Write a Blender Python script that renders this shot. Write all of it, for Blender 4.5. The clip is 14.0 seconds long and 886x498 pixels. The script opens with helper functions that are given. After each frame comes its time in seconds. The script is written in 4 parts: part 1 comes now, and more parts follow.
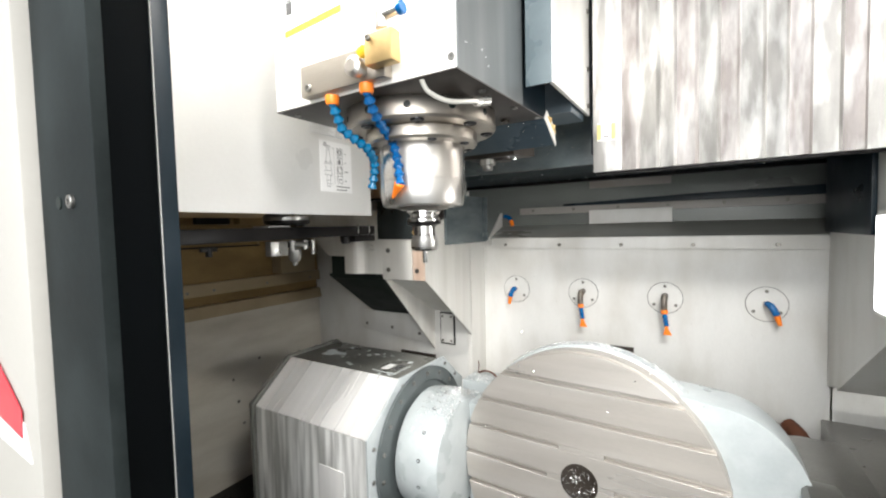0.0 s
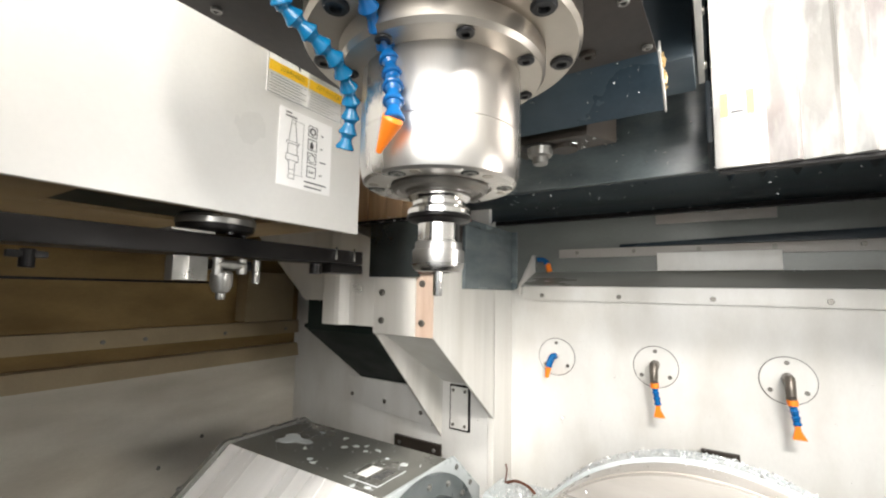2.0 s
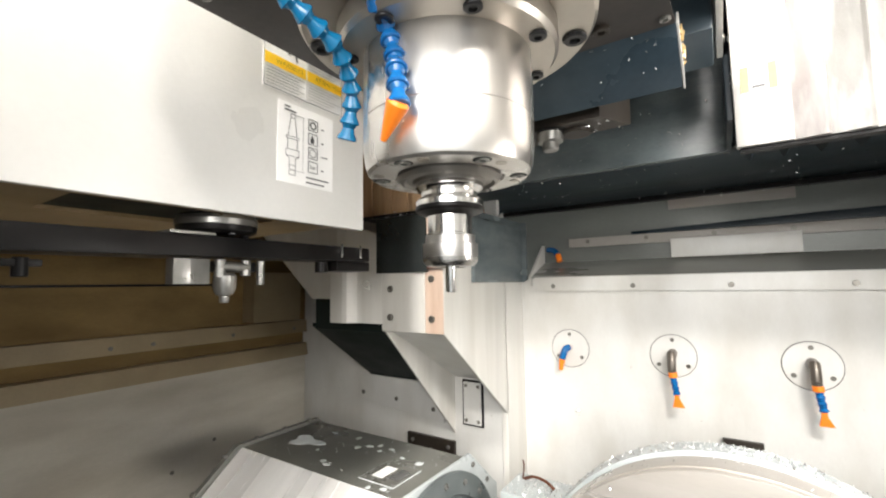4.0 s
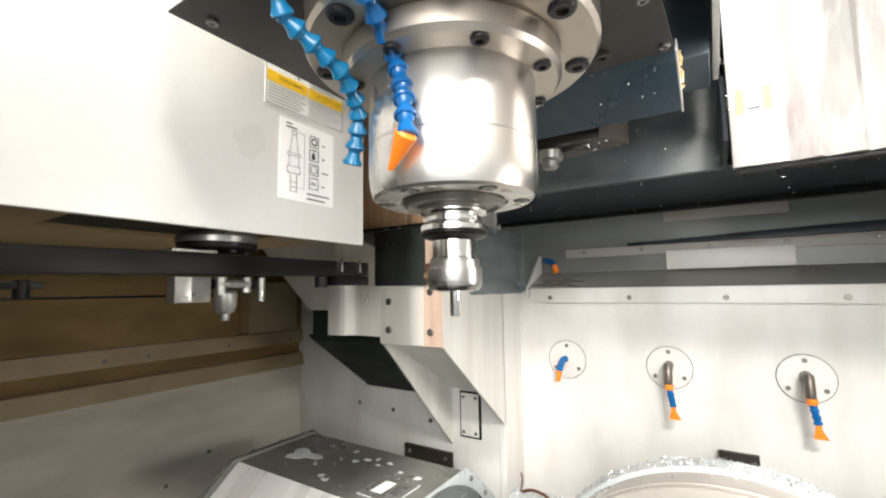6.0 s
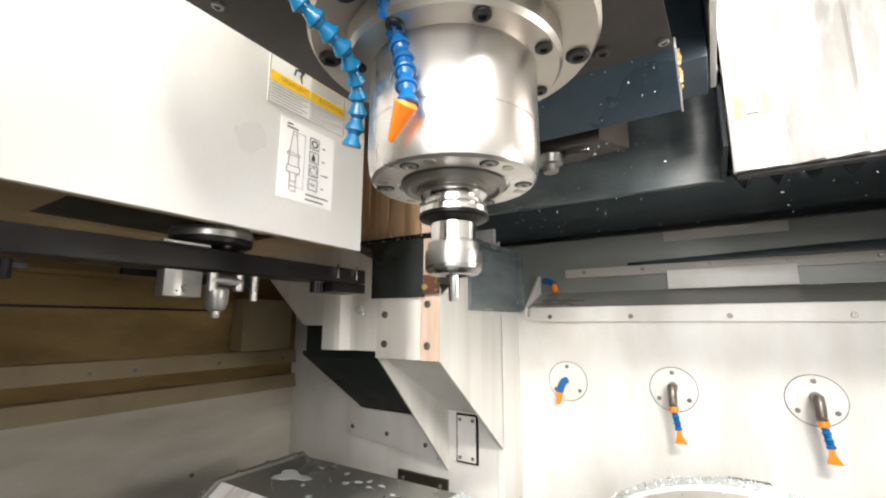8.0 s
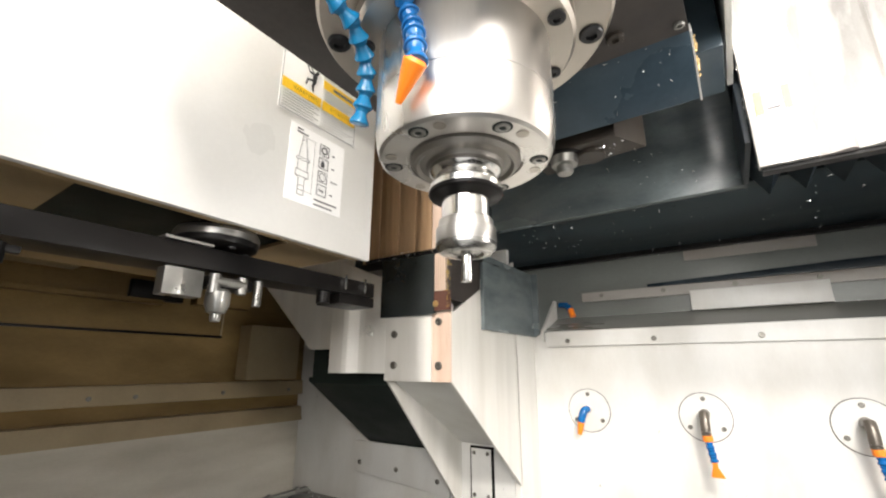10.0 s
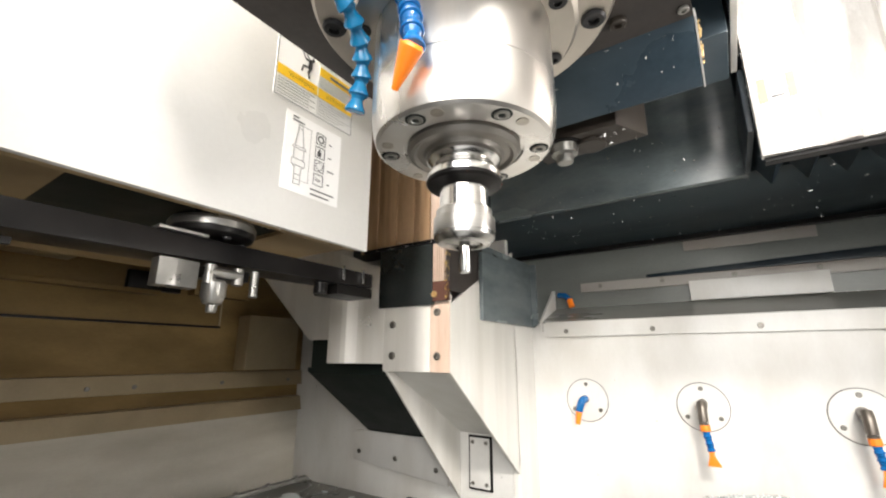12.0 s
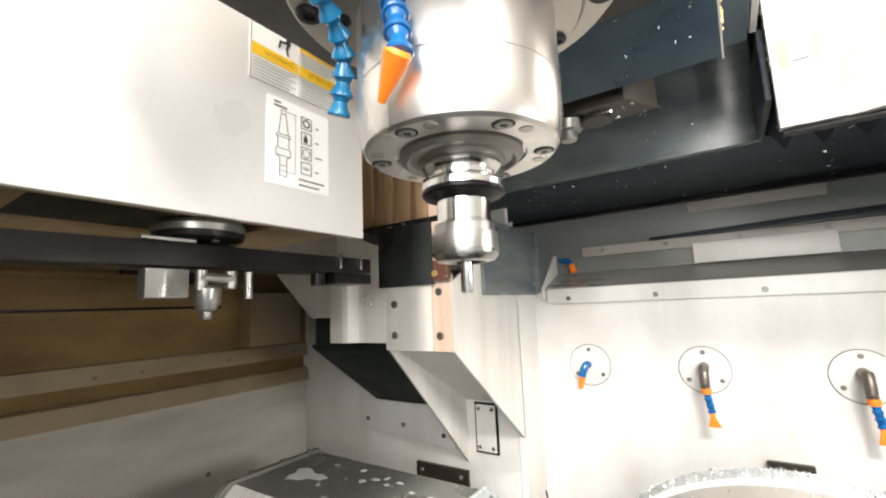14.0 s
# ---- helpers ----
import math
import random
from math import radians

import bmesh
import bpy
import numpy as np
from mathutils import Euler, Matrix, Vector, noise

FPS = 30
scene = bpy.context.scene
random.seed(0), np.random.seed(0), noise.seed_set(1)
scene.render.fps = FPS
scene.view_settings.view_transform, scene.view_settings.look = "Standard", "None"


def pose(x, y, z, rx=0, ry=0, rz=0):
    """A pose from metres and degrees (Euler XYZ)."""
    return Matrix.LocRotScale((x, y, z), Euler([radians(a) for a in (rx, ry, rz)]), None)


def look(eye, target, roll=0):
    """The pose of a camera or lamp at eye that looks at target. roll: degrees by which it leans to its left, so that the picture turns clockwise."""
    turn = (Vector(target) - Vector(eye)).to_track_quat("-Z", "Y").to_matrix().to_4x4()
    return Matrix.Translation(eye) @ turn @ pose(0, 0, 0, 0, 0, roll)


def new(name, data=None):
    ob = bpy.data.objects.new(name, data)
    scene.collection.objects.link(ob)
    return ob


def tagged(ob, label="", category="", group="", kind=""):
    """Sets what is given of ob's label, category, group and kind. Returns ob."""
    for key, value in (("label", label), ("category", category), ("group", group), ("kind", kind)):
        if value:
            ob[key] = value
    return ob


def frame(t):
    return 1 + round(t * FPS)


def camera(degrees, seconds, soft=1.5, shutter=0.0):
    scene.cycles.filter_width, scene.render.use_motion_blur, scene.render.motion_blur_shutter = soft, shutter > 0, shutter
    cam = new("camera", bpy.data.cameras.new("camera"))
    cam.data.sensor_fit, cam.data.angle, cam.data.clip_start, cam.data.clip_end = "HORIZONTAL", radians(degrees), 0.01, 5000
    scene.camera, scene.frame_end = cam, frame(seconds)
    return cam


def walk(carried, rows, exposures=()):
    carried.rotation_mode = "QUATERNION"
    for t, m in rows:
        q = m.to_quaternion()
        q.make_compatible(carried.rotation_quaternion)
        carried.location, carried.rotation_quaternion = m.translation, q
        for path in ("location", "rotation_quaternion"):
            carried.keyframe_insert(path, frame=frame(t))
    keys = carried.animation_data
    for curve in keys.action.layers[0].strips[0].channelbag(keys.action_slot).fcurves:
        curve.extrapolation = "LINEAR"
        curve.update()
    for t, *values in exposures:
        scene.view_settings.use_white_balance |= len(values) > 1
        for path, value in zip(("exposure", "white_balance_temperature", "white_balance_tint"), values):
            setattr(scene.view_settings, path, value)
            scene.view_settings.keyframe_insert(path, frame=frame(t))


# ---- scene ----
cam = camera(92.7, 14.0, soft=2.1)
PATH = [
    (0, (0.149, -0.04, 1.473), (-0.899, 1.661, 1.377), -1.4),
    (0.5, (0.103, -0.006, 1.473), (-0.926, 1.71, 1.465), -0.6),
    (1, (0.001, 0.109, 1.411), (-1.036, 1.819, 1.466), 0.2),
    (1.5, (-0.059, 0.251, 1.416), (-1.077, 1.965, 1.578), 0.4),
    (2, (-0.098, 0.313, 1.408), (-1.172, 1.989, 1.605), 1.1),
    (2.5, (-0.115, 0.329, 1.402), (-1.224, 1.983, 1.586), 0.6),
    (3, (-0.112, 0.331, 1.406), (-1.228, 1.983, 1.562), -0.3),
    (5.3, (-0.128, 0.332, 1.42), (-1.198, 2.013, 1.597), -0.9),
    (5.5, (-0.123, 0.327, 1.427), (-1.194, 2.006, 1.603), -0.7),
    (6, (-0.124, 0.321, 1.43), (-1.195, 2.0, 1.619), -0.8),
    (6.5, (-0.131, 0.331, 1.424), (-1.191, 2.015, 1.622), -0.5),
    (7, (-0.136, 0.34, 1.419), (-1.188, 2.026, 1.642), -0.1),
    (7.5, (-0.138, 0.345, 1.414), (-1.186, 2.029, 1.67), 0.2),
    (8, (-0.135, 0.337, 1.382), (-1.188, 2.003, 1.726), 0.1),
    (8.5, (-0.161, 0.376, 1.321), (-1.207, 2.019, 1.777), 0.1),
    (9, (-0.159, 0.38, 1.316), (-1.218, 1.988, 1.858), 0.0),
    (9.2, (-0.157, 0.372, 1.323), (-1.224, 1.971, 1.875), -0.0),
    (11.5, (-0.159, 0.375, 1.331), (-1.237, 1.985, 1.828), 0.0),
    (12, (-0.16, 0.378, 1.331), (-1.237, 1.989, 1.823), 0.1),
    (12.5, (-0.161, 0.374, 1.331), (-1.239, 1.989, 1.811), 0.1),
    (13, (-0.161, 0.373, 1.331), (-1.24, 1.994, 1.787), -0.2),
    (13.5, (-0.16, 0.372, 1.332), (-1.239, 2.001, 1.757), -0.5),
    (14, (-0.168, 0.39, 1.392), (-1.268, 2.039, 1.661), -2.4),
]
walk(cam, [(t, look(eye, target, roll)) for t, eye, target, roll in PATH], [(0, 0.80, 6250, 9), (0.6, 0.80, 6250, 9), (1.5, 0.96, 6380, 10), (2.5, 1.10, 6500, 10), (7.5, 1.10, 6500, 10), (8.5, 1.29, 6560, 11), (14, 1.29, 6560, 11)])

# ---- world and lamps ----
world = bpy.data.worlds.new("shop_light")
scene.world = world
world.use_nodes = True
world.node_tree.nodes["Background"].inputs["Color"].default_value = (0.95, 0.97, 1.0, 1)
world.node_tree.nodes["Background"].inputs["Strength"].default_value = 1.12


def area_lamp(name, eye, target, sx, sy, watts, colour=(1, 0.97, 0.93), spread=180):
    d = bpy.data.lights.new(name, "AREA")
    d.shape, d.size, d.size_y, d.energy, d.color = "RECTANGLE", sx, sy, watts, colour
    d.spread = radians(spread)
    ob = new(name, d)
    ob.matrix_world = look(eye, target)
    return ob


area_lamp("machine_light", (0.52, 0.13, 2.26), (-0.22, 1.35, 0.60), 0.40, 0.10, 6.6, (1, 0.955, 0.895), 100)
# Added lamp, not seen: brightens the corner wall, duct and trunnion housing.
area_lamp("unseen_fill_lamp", (-0.60, 0.17, 2.35), (-0.72, 1.25, 1.00), 0.18, 0.10, 7.5, (1, 0.955, 0.895), 130)
area_lamp("work_light", (0.44, 1.00, 1.40), (-0.80, 1.20, 1.30), 0.30, 0.18, 1.1, (1, 0.96, 0.91), 110)
area_lamp("shop_light", (0.60, -1.50, 2.10), (-0.55, 1.10, 1.25), 1.8, 1.2, 42, (1, 0.965, 0.915))


# ---- materials ----
def surf(name, col, rough=0.5, metal=0.0, var=0.10, scale=5.0, grain=140.0, bump=0.05, stretch=(1, 1, 1), stain=None, stain_amount=0.0, stain_scale=6.0, coat=0.0, spec=0.5):
    m = bpy.data.materials.new(name)
    m.use_nodes = True
    nt = m.node_tree
    n, l = nt.nodes, nt.links
    b = n["Principled BSDF"]
    co = n.new("ShaderNodeTexCoord")
    mp = n.new("ShaderNodeMapping")
    mp.inputs["Scale"].default_value = stretch
    l.new(co.outputs["Object"], mp.inputs["Vector"])
    big = n.new("ShaderNodeTexNoise")
    big.inputs["Scale"].default_value, big.inputs["Detail"].default_value = scale, 5
    fine = n.new("ShaderNodeTexNoise")
    fine.inputs["Scale"].default_value, fine.inputs["Detail"].default_value = grain, 3
    for t in (big, fine):
        l.new(mp.outputs["Vector"], t.inputs["Vector"])
    add = n.new("ShaderNodeMath")
    add.operation = "MULTIPLY_ADD"
    add.inputs[1].default_value = 0.35
    l.new(fine.outputs["Fac"], add.inputs[0])
    l.new(big.outputs["Fac"], add.inputs[2])
    ramp = n.new("ShaderNodeMapRange")
    ramp.inputs["From Min"].default_value, ramp.inputs["From Max"].default_value = 0.35, 1.0
    ramp.inputs["To Min"].default_value, ramp.inputs["To Max"].default_value = 1 - var, 1 + var
    l.new(add.outputs["Value"], ramp.inputs["Value"])
    mul = n.new("ShaderNodeVectorMath")
    mul.operation = "SCALE"
    mul.inputs[0].default_value = col
    l.new(ramp.outputs["Result"], mul.inputs["Scale"])
    out = mul.outputs["Vector"]
    if stain:
        st = n.new("ShaderNodeTexNoise")
        st.inputs["Scale"].default_value, st.inputs["Detail"].default_value = stain_scale, 6
        l.new(mp.outputs["Vector"], st.inputs["Vector"])
        sr = n.new("ShaderNodeMapRange")
        sr.inputs["From Min"].default_value, sr.inputs["From Max"].default_value = 0.42, 0.85
        sr.inputs["To Max"].default_value = stain_amount
        l.new(st.outputs["Fac"], sr.inputs["Value"])
        mix = n.new("ShaderNodeMix")
        mix.data_type = "RGBA"
        l.new(sr.outputs["Result"], mix.inputs["Factor"])
        l.new(out, mix.inputs["A"])
        mix.inputs["B"].default_value = (*stain, 1)
        out = mix.outputs["Result"]
    l.new(out, b.inputs["Base Color"])
    rr = n.new("ShaderNodeMapRange")
    rr.inputs["From Min"].default_value, rr.inputs["From Max"].default_value = 0.3, 0.7
    rr.inputs["To Min"].default_value, rr.inputs["To Max"].default_value = max(0.03, rough - 0.08), min(1, rough + 0.08)
    l.new(big.outputs["Fac"], rr.inputs["Value"])
    l.new(rr.outputs["Result"], b.inputs["Roughness"])
    b.inputs["Metallic"].default_value = metal
    b.inputs["Coat Weight"].default_value = coat
    b.inputs["Specular IOR Level"].default_value = spec
    bp = n.new("ShaderNodeBump")
    bp.inputs["Strength"].default_value, bp.inputs["Distance"].default_value = bump, 0.002
    l.new(fine.outputs["Fac"], bp.inputs["Height"])
    l.new(bp.outputs["Normal"], b.inputs["Normal"])
    return m


WALL = surf("cream_enamel", (0.655, 0.648, 0.622), 0.36, var=0.08, scale=3, bump=0.03, stretch=(1.6, 1.6, 0.7), stain=(0.40, 0.37, 0.31), stain_amount=0.75, stain_scale=4)
WALL_DRIP = surf("drip_stained_enamel", (0.67, 0.655, 0.615), 0.38, var=0.10, scale=4, bump=0.04, stretch=(5, 5, 0.4), stain=(0.42, 0.395, 0.34), stain_amount=0.75, stain_scale=2.5)
# Left wall: shade under the magazine is put into these browns, with stains.
WALL_SHADED = surf("stained_shaded_enamel", (0.225, 0.150, 0.062), 0.60, var=0.25, scale=4, bump=0.06, stretch=(1, 0.6, 1.6), stain=(0.07, 0.042, 0.014), stain_amount=0.9, stain_scale=5, spec=0.15)
GRIMY_SHADED = surf("grimy_shaded_cream_enamel", (0.34, 0.27, 0.165), 0.50, var=0.16, scale=3, bump=0.05, stain=(0.15, 0.11, 0.06), stain_amount=0.8, stain_scale=4, spec=0.25)
# Brown smears, plus the door frame's shade in a lower albedo.
WALL_LOW = surf("smeared_shaded_cream_enamel", (0.60, 0.565, 0.49), 0.42, var=0.16, scale=3, bump=0.05, stretch=(1, 0.6, 2.2), stain=(0.24, 0.20, 0.13), stain_amount=0.9, stain_scale=2.6)
WHITE = surf("white_enamel", (0.73, 0.722, 0.695), 0.33, var=0.06, scale=3, bump=0.03, stain=(0.62, 0.60, 0.56), stain_amount=0.6, stain_scale=4)
# Dim warm bounce under the white magazine is put into this tan.
TAN = surf("tan_bounce_enamel", (0.46, 0.34, 0.19), 0.50, var=0.18, scale=6, bump=0.05, stain=(0.20, 0.13, 0.06), stain_amount=0.7, stain_scale=5, spec=0.3)
RAIL = surf("brown_tinted_rail", (0.29, 0.272, 0.25), 0.40, 0.1, var=0.15, scale=5, stretch=(0.7, 2, 2), stain=(0.19, 0.135, 0.10), stain_amount=0.9, stain_scale=3)
SHELF = surf("wet_grey_sheet", (0.28, 0.285, 0.262), 0.32, 0.1, var=0.14, scale=3, stretch=(0.6, 2, 2), stain=(0.17, 0.155, 0.125), stain_amount=0.8, stain_scale=4)
GREY = surf("grey_enamel", (0.014, 0.018, 0.018), 0.65, var=0.4, scale=6, bump=0.05, stain=(0.06, 0.07, 0.07), stain_amount=0.5, spec=0.1)
DARK = surf("blue_black_enamel", (0.007, 0.014, 0.020), 0.34, var=0.25, scale=5, bump=0.05, stain=(0.04, 0.057, 0.07), stain_amount=0.5, spec=0.25)
SLATE = surf("slate_blue_enamel", (0.075, 0.100, 0.112), 0.28, var=0.2, scale=6, stain=(0.17, 0.20, 0.21), stain_amount=0.6)
BLACK = surf("black_void", (0.010, 0.016, 0.014), 0.5, var=0.3, scale=12, stain=(0.035, 0.045, 0.04), stain_amount=0.4, spec=0.2)
STEEL = surf("ground_steel", (0.66, 0.645, 0.62), 0.29, 0.95, var=0.07, scale=5, grain=260, bump=0.03, stretch=(2.2, 2.2, 0.25), stain=(0.45, 0.385, 0.32), stain_amount=0.55, stain_scale=7)
POLISH = surf("polished_steel", (0.74, 0.73, 0.71), 0.19, 1.0, var=0.08, grain=200, bump=0.02)
TURNED = surf("turned_steel", (0.46, 0.43, 0.385), 0.34, 0.95, var=0.14, scale=9, grain=300, bump=0.05, stretch=(0.2, 0.2, 4), stain=(0.30, 0.24, 0.18), stain_amount=0.5, stain_scale=4)
SHEET = surf("brushed_stainless", (0.66, 0.65, 0.62), 0.40, 0.5, var=0.14, scale=6, grain=160, bump=0.05, stretch=(3, 3, 0.15), stain=(0.80, 0.79, 0.77), stain_amount=0.6, stain_scale=5)
IRON = surf("dark_oxide_steel", (0.007, 0.0066, 0.0066), 0.34, 0.1, var=0.30, scale=12, stain=(0.03, 0.025, 0.022), stain_amount=0.4, spec=0.14)
SCREW = surf("grey_screw_steel", (0.20, 0.19, 0.17), 0.40, 0.8, var=0.2, scale=40)
BOLT = surf("socket_bolt_black", (0.035, 0.035, 0.037), 0.35, 0.6, var=0.2)
CAST = surf("pale_blue_casting_paint", (0.43, 0.465, 0.468), 0.32, var=0.10, scale=7, bump=0.05, stain=(0.62, 0.645, 0.64), stain_amount=0.5, stain_scale=14)
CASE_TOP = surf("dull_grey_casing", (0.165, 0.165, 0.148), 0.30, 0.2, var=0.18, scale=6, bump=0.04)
TABLE = surf("machined_table", (0.45, 0.418, 0.378), 0.33, 0.45, var=0.14, scale=7, grain=220, bump=0.05, stretch=(0.3, 1, 3), stain=(0.64, 0.62, 0.59), stain_amount=0.6, stain_scale=5)
# Stainless whose bright hall reflection is put into a whiter, less metallic base.
SATIN = surf("satin_bright_reflection", (0.84, 0.83, 0.81), 0.30, 0.25, var=0.14, scale=4, grain=180, stretch=(6, 0.5, 0.5), stain=(0.60, 0.59, 0.57), stain_amount=0.5, stain_scale=3)
GRIP = surf("worn_grey_steel", (0.27, 0.265, 0.25), 0.34, 0.85, var=0.2, scale=20)
PLEAT_DULL = surf("pinkish_smeared_stainless", (0.30, 0.272, 0.26), 0.40, 0.5, var=0.22, scale=5, grain=120, stretch=(11, 11, 2.6), stain=(0.68, 0.66, 0.645), stain_amount=1.3, stain_scale=3.0)
PLEAT = surf("smeared_stainless", (0.29, 0.28, 0.265), 0.36, 0.5, var=0.22, scale=5, grain=120, stretch=(10, 10, 2.4), stain=(0.72, 0.71, 0.69), stain_amount=1.3, stain_scale=3.0)
RUBBER = surf("black_door_seal", (0.0035, 0.0045, 0.0052), 0.9, var=0.3, scale=8, spec=0.03)
GLOSS = surf("gloss_black_enamel", (0.017, 0.021, 0.021), 0.20, var=0.4, scale=8, stain=(0.06, 0.066, 0.066), stain_amount=0.5)
# Grime, with the shade under the milling head put into the colour.
UNDER = surf("grimy_shaded_sheet", (0.052, 0.044, 0.039), 0.42, 0.0, var=0.35, scale=7, stain=(0.016, 0.018, 0.02), stain_amount=0.8, spec=0.2)
BRONZE = surf("oily_brown_steel", (0.032, 0.026, 0.021), 0.40, 0.1, var=0.3, scale=14, stain=(0.07, 0.058, 0.045), stain_amount=0.5, spec=0.3)
SOFFIT = surf("wet_blue_black_enamel", (0.008, 0.016, 0.021), 0.40, var=0.3, scale=3, bump=0.05, stretch=(0.5, 3, 1), stain=(0.055, 0.075, 0.08), stain_amount=0.55, stain_scale=3, spec=0.25)
BUFF = surf("buff_tinted_sheet", (0.50, 0.34, 0.20), 0.42, 0.15, var=0.25, scale=12, stretch=(5, 5, 0.4), stain=(0.22, 0.12, 0.06), stain_amount=0.8, stain_scale=5)
PALE_YELLOW = surf("faded_label_yellow", (0.50, 0.43, 0.16), 0.45, var=0.15, scale=60)
OUTER = surf("beige_outer_enamel", (0.47, 0.45, 0.41), 0.40, var=0.06, scale=3, bump=0.04)
ELBOW = surf("brownish_steel", (0.15, 0.13, 0.11), 0.36, 0.6, var=0.25, scale=20)
BACKPLATE = surf("blue_grey_enamel", (0.035, 0.055, 0.072), 0.30, var=0.25, scale=6, stain=(0.12, 0.145, 0.16), stain_amount=0.5, spec=0.35)
STREAK = surf("streaked_stainless", (0.42, 0.42, 0.40), 0.42, 0.3, var=0.25, scale=6, stretch=(9, 9, 0.7), stain=(0.97, 0.97, 0.95), stain_amount=1.9, stain_scale=3.0)
DRIED = surf("dried_coolant", (0.62, 0.66, 0.66), 0.5, var=0.1, scale=30)
COPPER = surf("rust_tinted_strip", (0.60, 0.44, 0.34), 0.42, 0.1, var=0.15, scale=12, stretch=(4, 4, 0.5), stain=(0.72, 0.66, 0.58), stain_amount=0.7)
BLUE = surf("blue_hose_plastic", (0.006, 0.155, 0.33), 0.20, var=0.10, scale=30)
BLUE_DEEP = surf("deep_blue_plastic", (0.006, 0.105, 0.31), 0.20, var=0.1, scale=30)
ORANGE = surf("orange_plastic", (0.90, 0.22, 0.015), 0.35, var=0.06, scale=30)
BRASS = surf("brass", (0.62, 0.44, 0.20), 0.35, 0.8, var=0.15, scale=20)
PAPER = surf("label_white", (0.86, 0.855, 0.84), 0.35, var=0.03)
YELLOW = surf("label_yellow", (0.85, 0.52, 0.02), 0.4, var=0.06)
INK = surf("label_ink", (0.05, 0.05, 0.05), 0.5, var=0.1)
INK_GREY = surf("label_grey_ink", (0.13, 0.13, 0.13), 0.5, var=0.1)
INK_PALE = surf("faint_label_ink", (0.40, 0.40, 0.39), 0.5, var=0.1)
PAPER_GREY = surf("label_pale_grey", (0.66, 0.655, 0.64), 0.4, var=0.04)
RED = surf("red_sticker", (0.72, 0.02, 0.05), 0.35, var=0.06)
CHIP = surf("aluminium_swarf", (0.88, 0.88, 0.87), 0.25, 0.9, var=0.1)
FLOOR_M = surf("painted_concrete", (0.30, 0.30, 0.29), 0.55, var=0.15, scale=2, stain=(0.18, 0.18, 0.17), stain_amount=0.5)
HALL = surf("hall_wall_paint", (0.62, 0.63, 0.62), 0.6, var=0.05, scale=1)
HOSE_W = surf("pale_tube", (0.62, 0.60, 0.55), 0.35, var=0.08)
NUT = surf("brushed_nut_steel", (0.47, 0.46, 0.44), 0.30, 1.0, var=0.14, scale=9, grain=300, bump=0.05, stretch=(0.2, 0.2, 5))
NOSE = surf("dull_grey_nose_steel", (0.24, 0.225, 0.205), 0.38, 0.85, var=0.15, scale=9, grain=300, stretch=(0.2, 0.2, 4))
WET_LIT_BLUE = surf("wet_lit_blue_grey_sheet", (0.135, 0.160, 0.165), 0.24, var=0.25, scale=5, stretch=(1, 1, 2.5), stain=(0.05, 0.062, 0.068), stain_amount=0.9, stain_scale=9)
# Brushed steel; the dark reflection on the head's side is in the base colour.
HEAD_SIDE = surf("dark_reflection_sheet", (0.125, 0.138, 0.143), 0.36, 0.5, var=0.15, scale=5, grain=160, stretch=(3, 3, 0.2), stain=(0.25, 0.26, 0.26), stain_amount=0.6)
FOOT = surf("oily_red_brown_steel", (0.11, 0.05, 0.035), 0.40, 0.2, var=0.25, scale=20)
GOLD_CHIP = surf("brassy_swarf", (0.62, 0.45, 0.14), 0.32, 0.8, var=0.3, scale=40)
UPPER = surf("grey_green_sheet", (0.150, 0.160, 0.148), 0.34, 0.1, var=0.25, scale=3, stretch=(0.6, 2, 2), stain=(0.07, 0.067, 0.06), stain_amount=0.8, stain_scale=4)
SEAL = surf("grey_sealing_ring", (0.115, 0.108, 0.098), 0.5, var=0.5, scale=25)
BEARING = surf("grey_bearing_paint", (0.105, 0.122, 0.122), 0.34, 0.2, var=0.2, scale=8, stain=(0.24, 0.25, 0.25), stain_amount=0.5, stain_scale=12)
SWARF_BROWN = surf("rusty_swarf", (0.11, 0.038, 0.018), 0.5, 0.3, var=0.4, scale=30)


# ---- mesh helpers ----
def root_of(ob):
    while ob.parent:
        ob = ob.parent
    return ob


def finish(ob, angle=28):
    for p in ob.data.polygons:
        p.use_smooth = True
    ob.data.set_sharp_from_angle(angle=radians(angle))


def part(name, bm, material, parent, label=""):
    base = root_of(parent).location
    bmesh.ops.translate(bm, verts=bm.verts, vec=-base)
    bmesh.ops.recalc_face_normals(bm, faces=bm.faces)
    me = bpy.data.meshes.new(name)
    bm.to_mesh(me)
    bm.free()
    me.materials.append(material)
    ob = new(name, me)
    ob.parent = parent
    finish(ob)
    if label:
        ob["label"] = label
    return ob


def thing(name, at, label, category, group="", kind=""):
    ob = new(name)
    ob.location = at
    ob.empty_display_size = 0.02
    return tagged(ob, label, category, group, kind)


def solid(name, bm, material, label, category, group="", kind="", at=None):
    """A thing that is one mesh."""
    me = bpy.data.meshes.new(name)
    bmesh.ops.recalc_face_normals(bm, faces=bm.faces)
    at = Vector(at) if at else Vector((0, 0, 0))
    bmesh.ops.translate(bm, verts=bm.verts, vec=-at)
    bm.to_mesh(me)
    bm.free()
    me.materials.append(material)
    ob = new(name, me)
    ob.location = at
    finish(ob)
    return tagged(ob, label, category, group, kind)


def bevel(bm, w, seg=2):
    if w:
        bmesh.ops.bevel(bm, geom=list(bm.edges), offset=w, segments=seg, affect="EDGES", profile=0.7, clamp_overlap=True)
    return bm


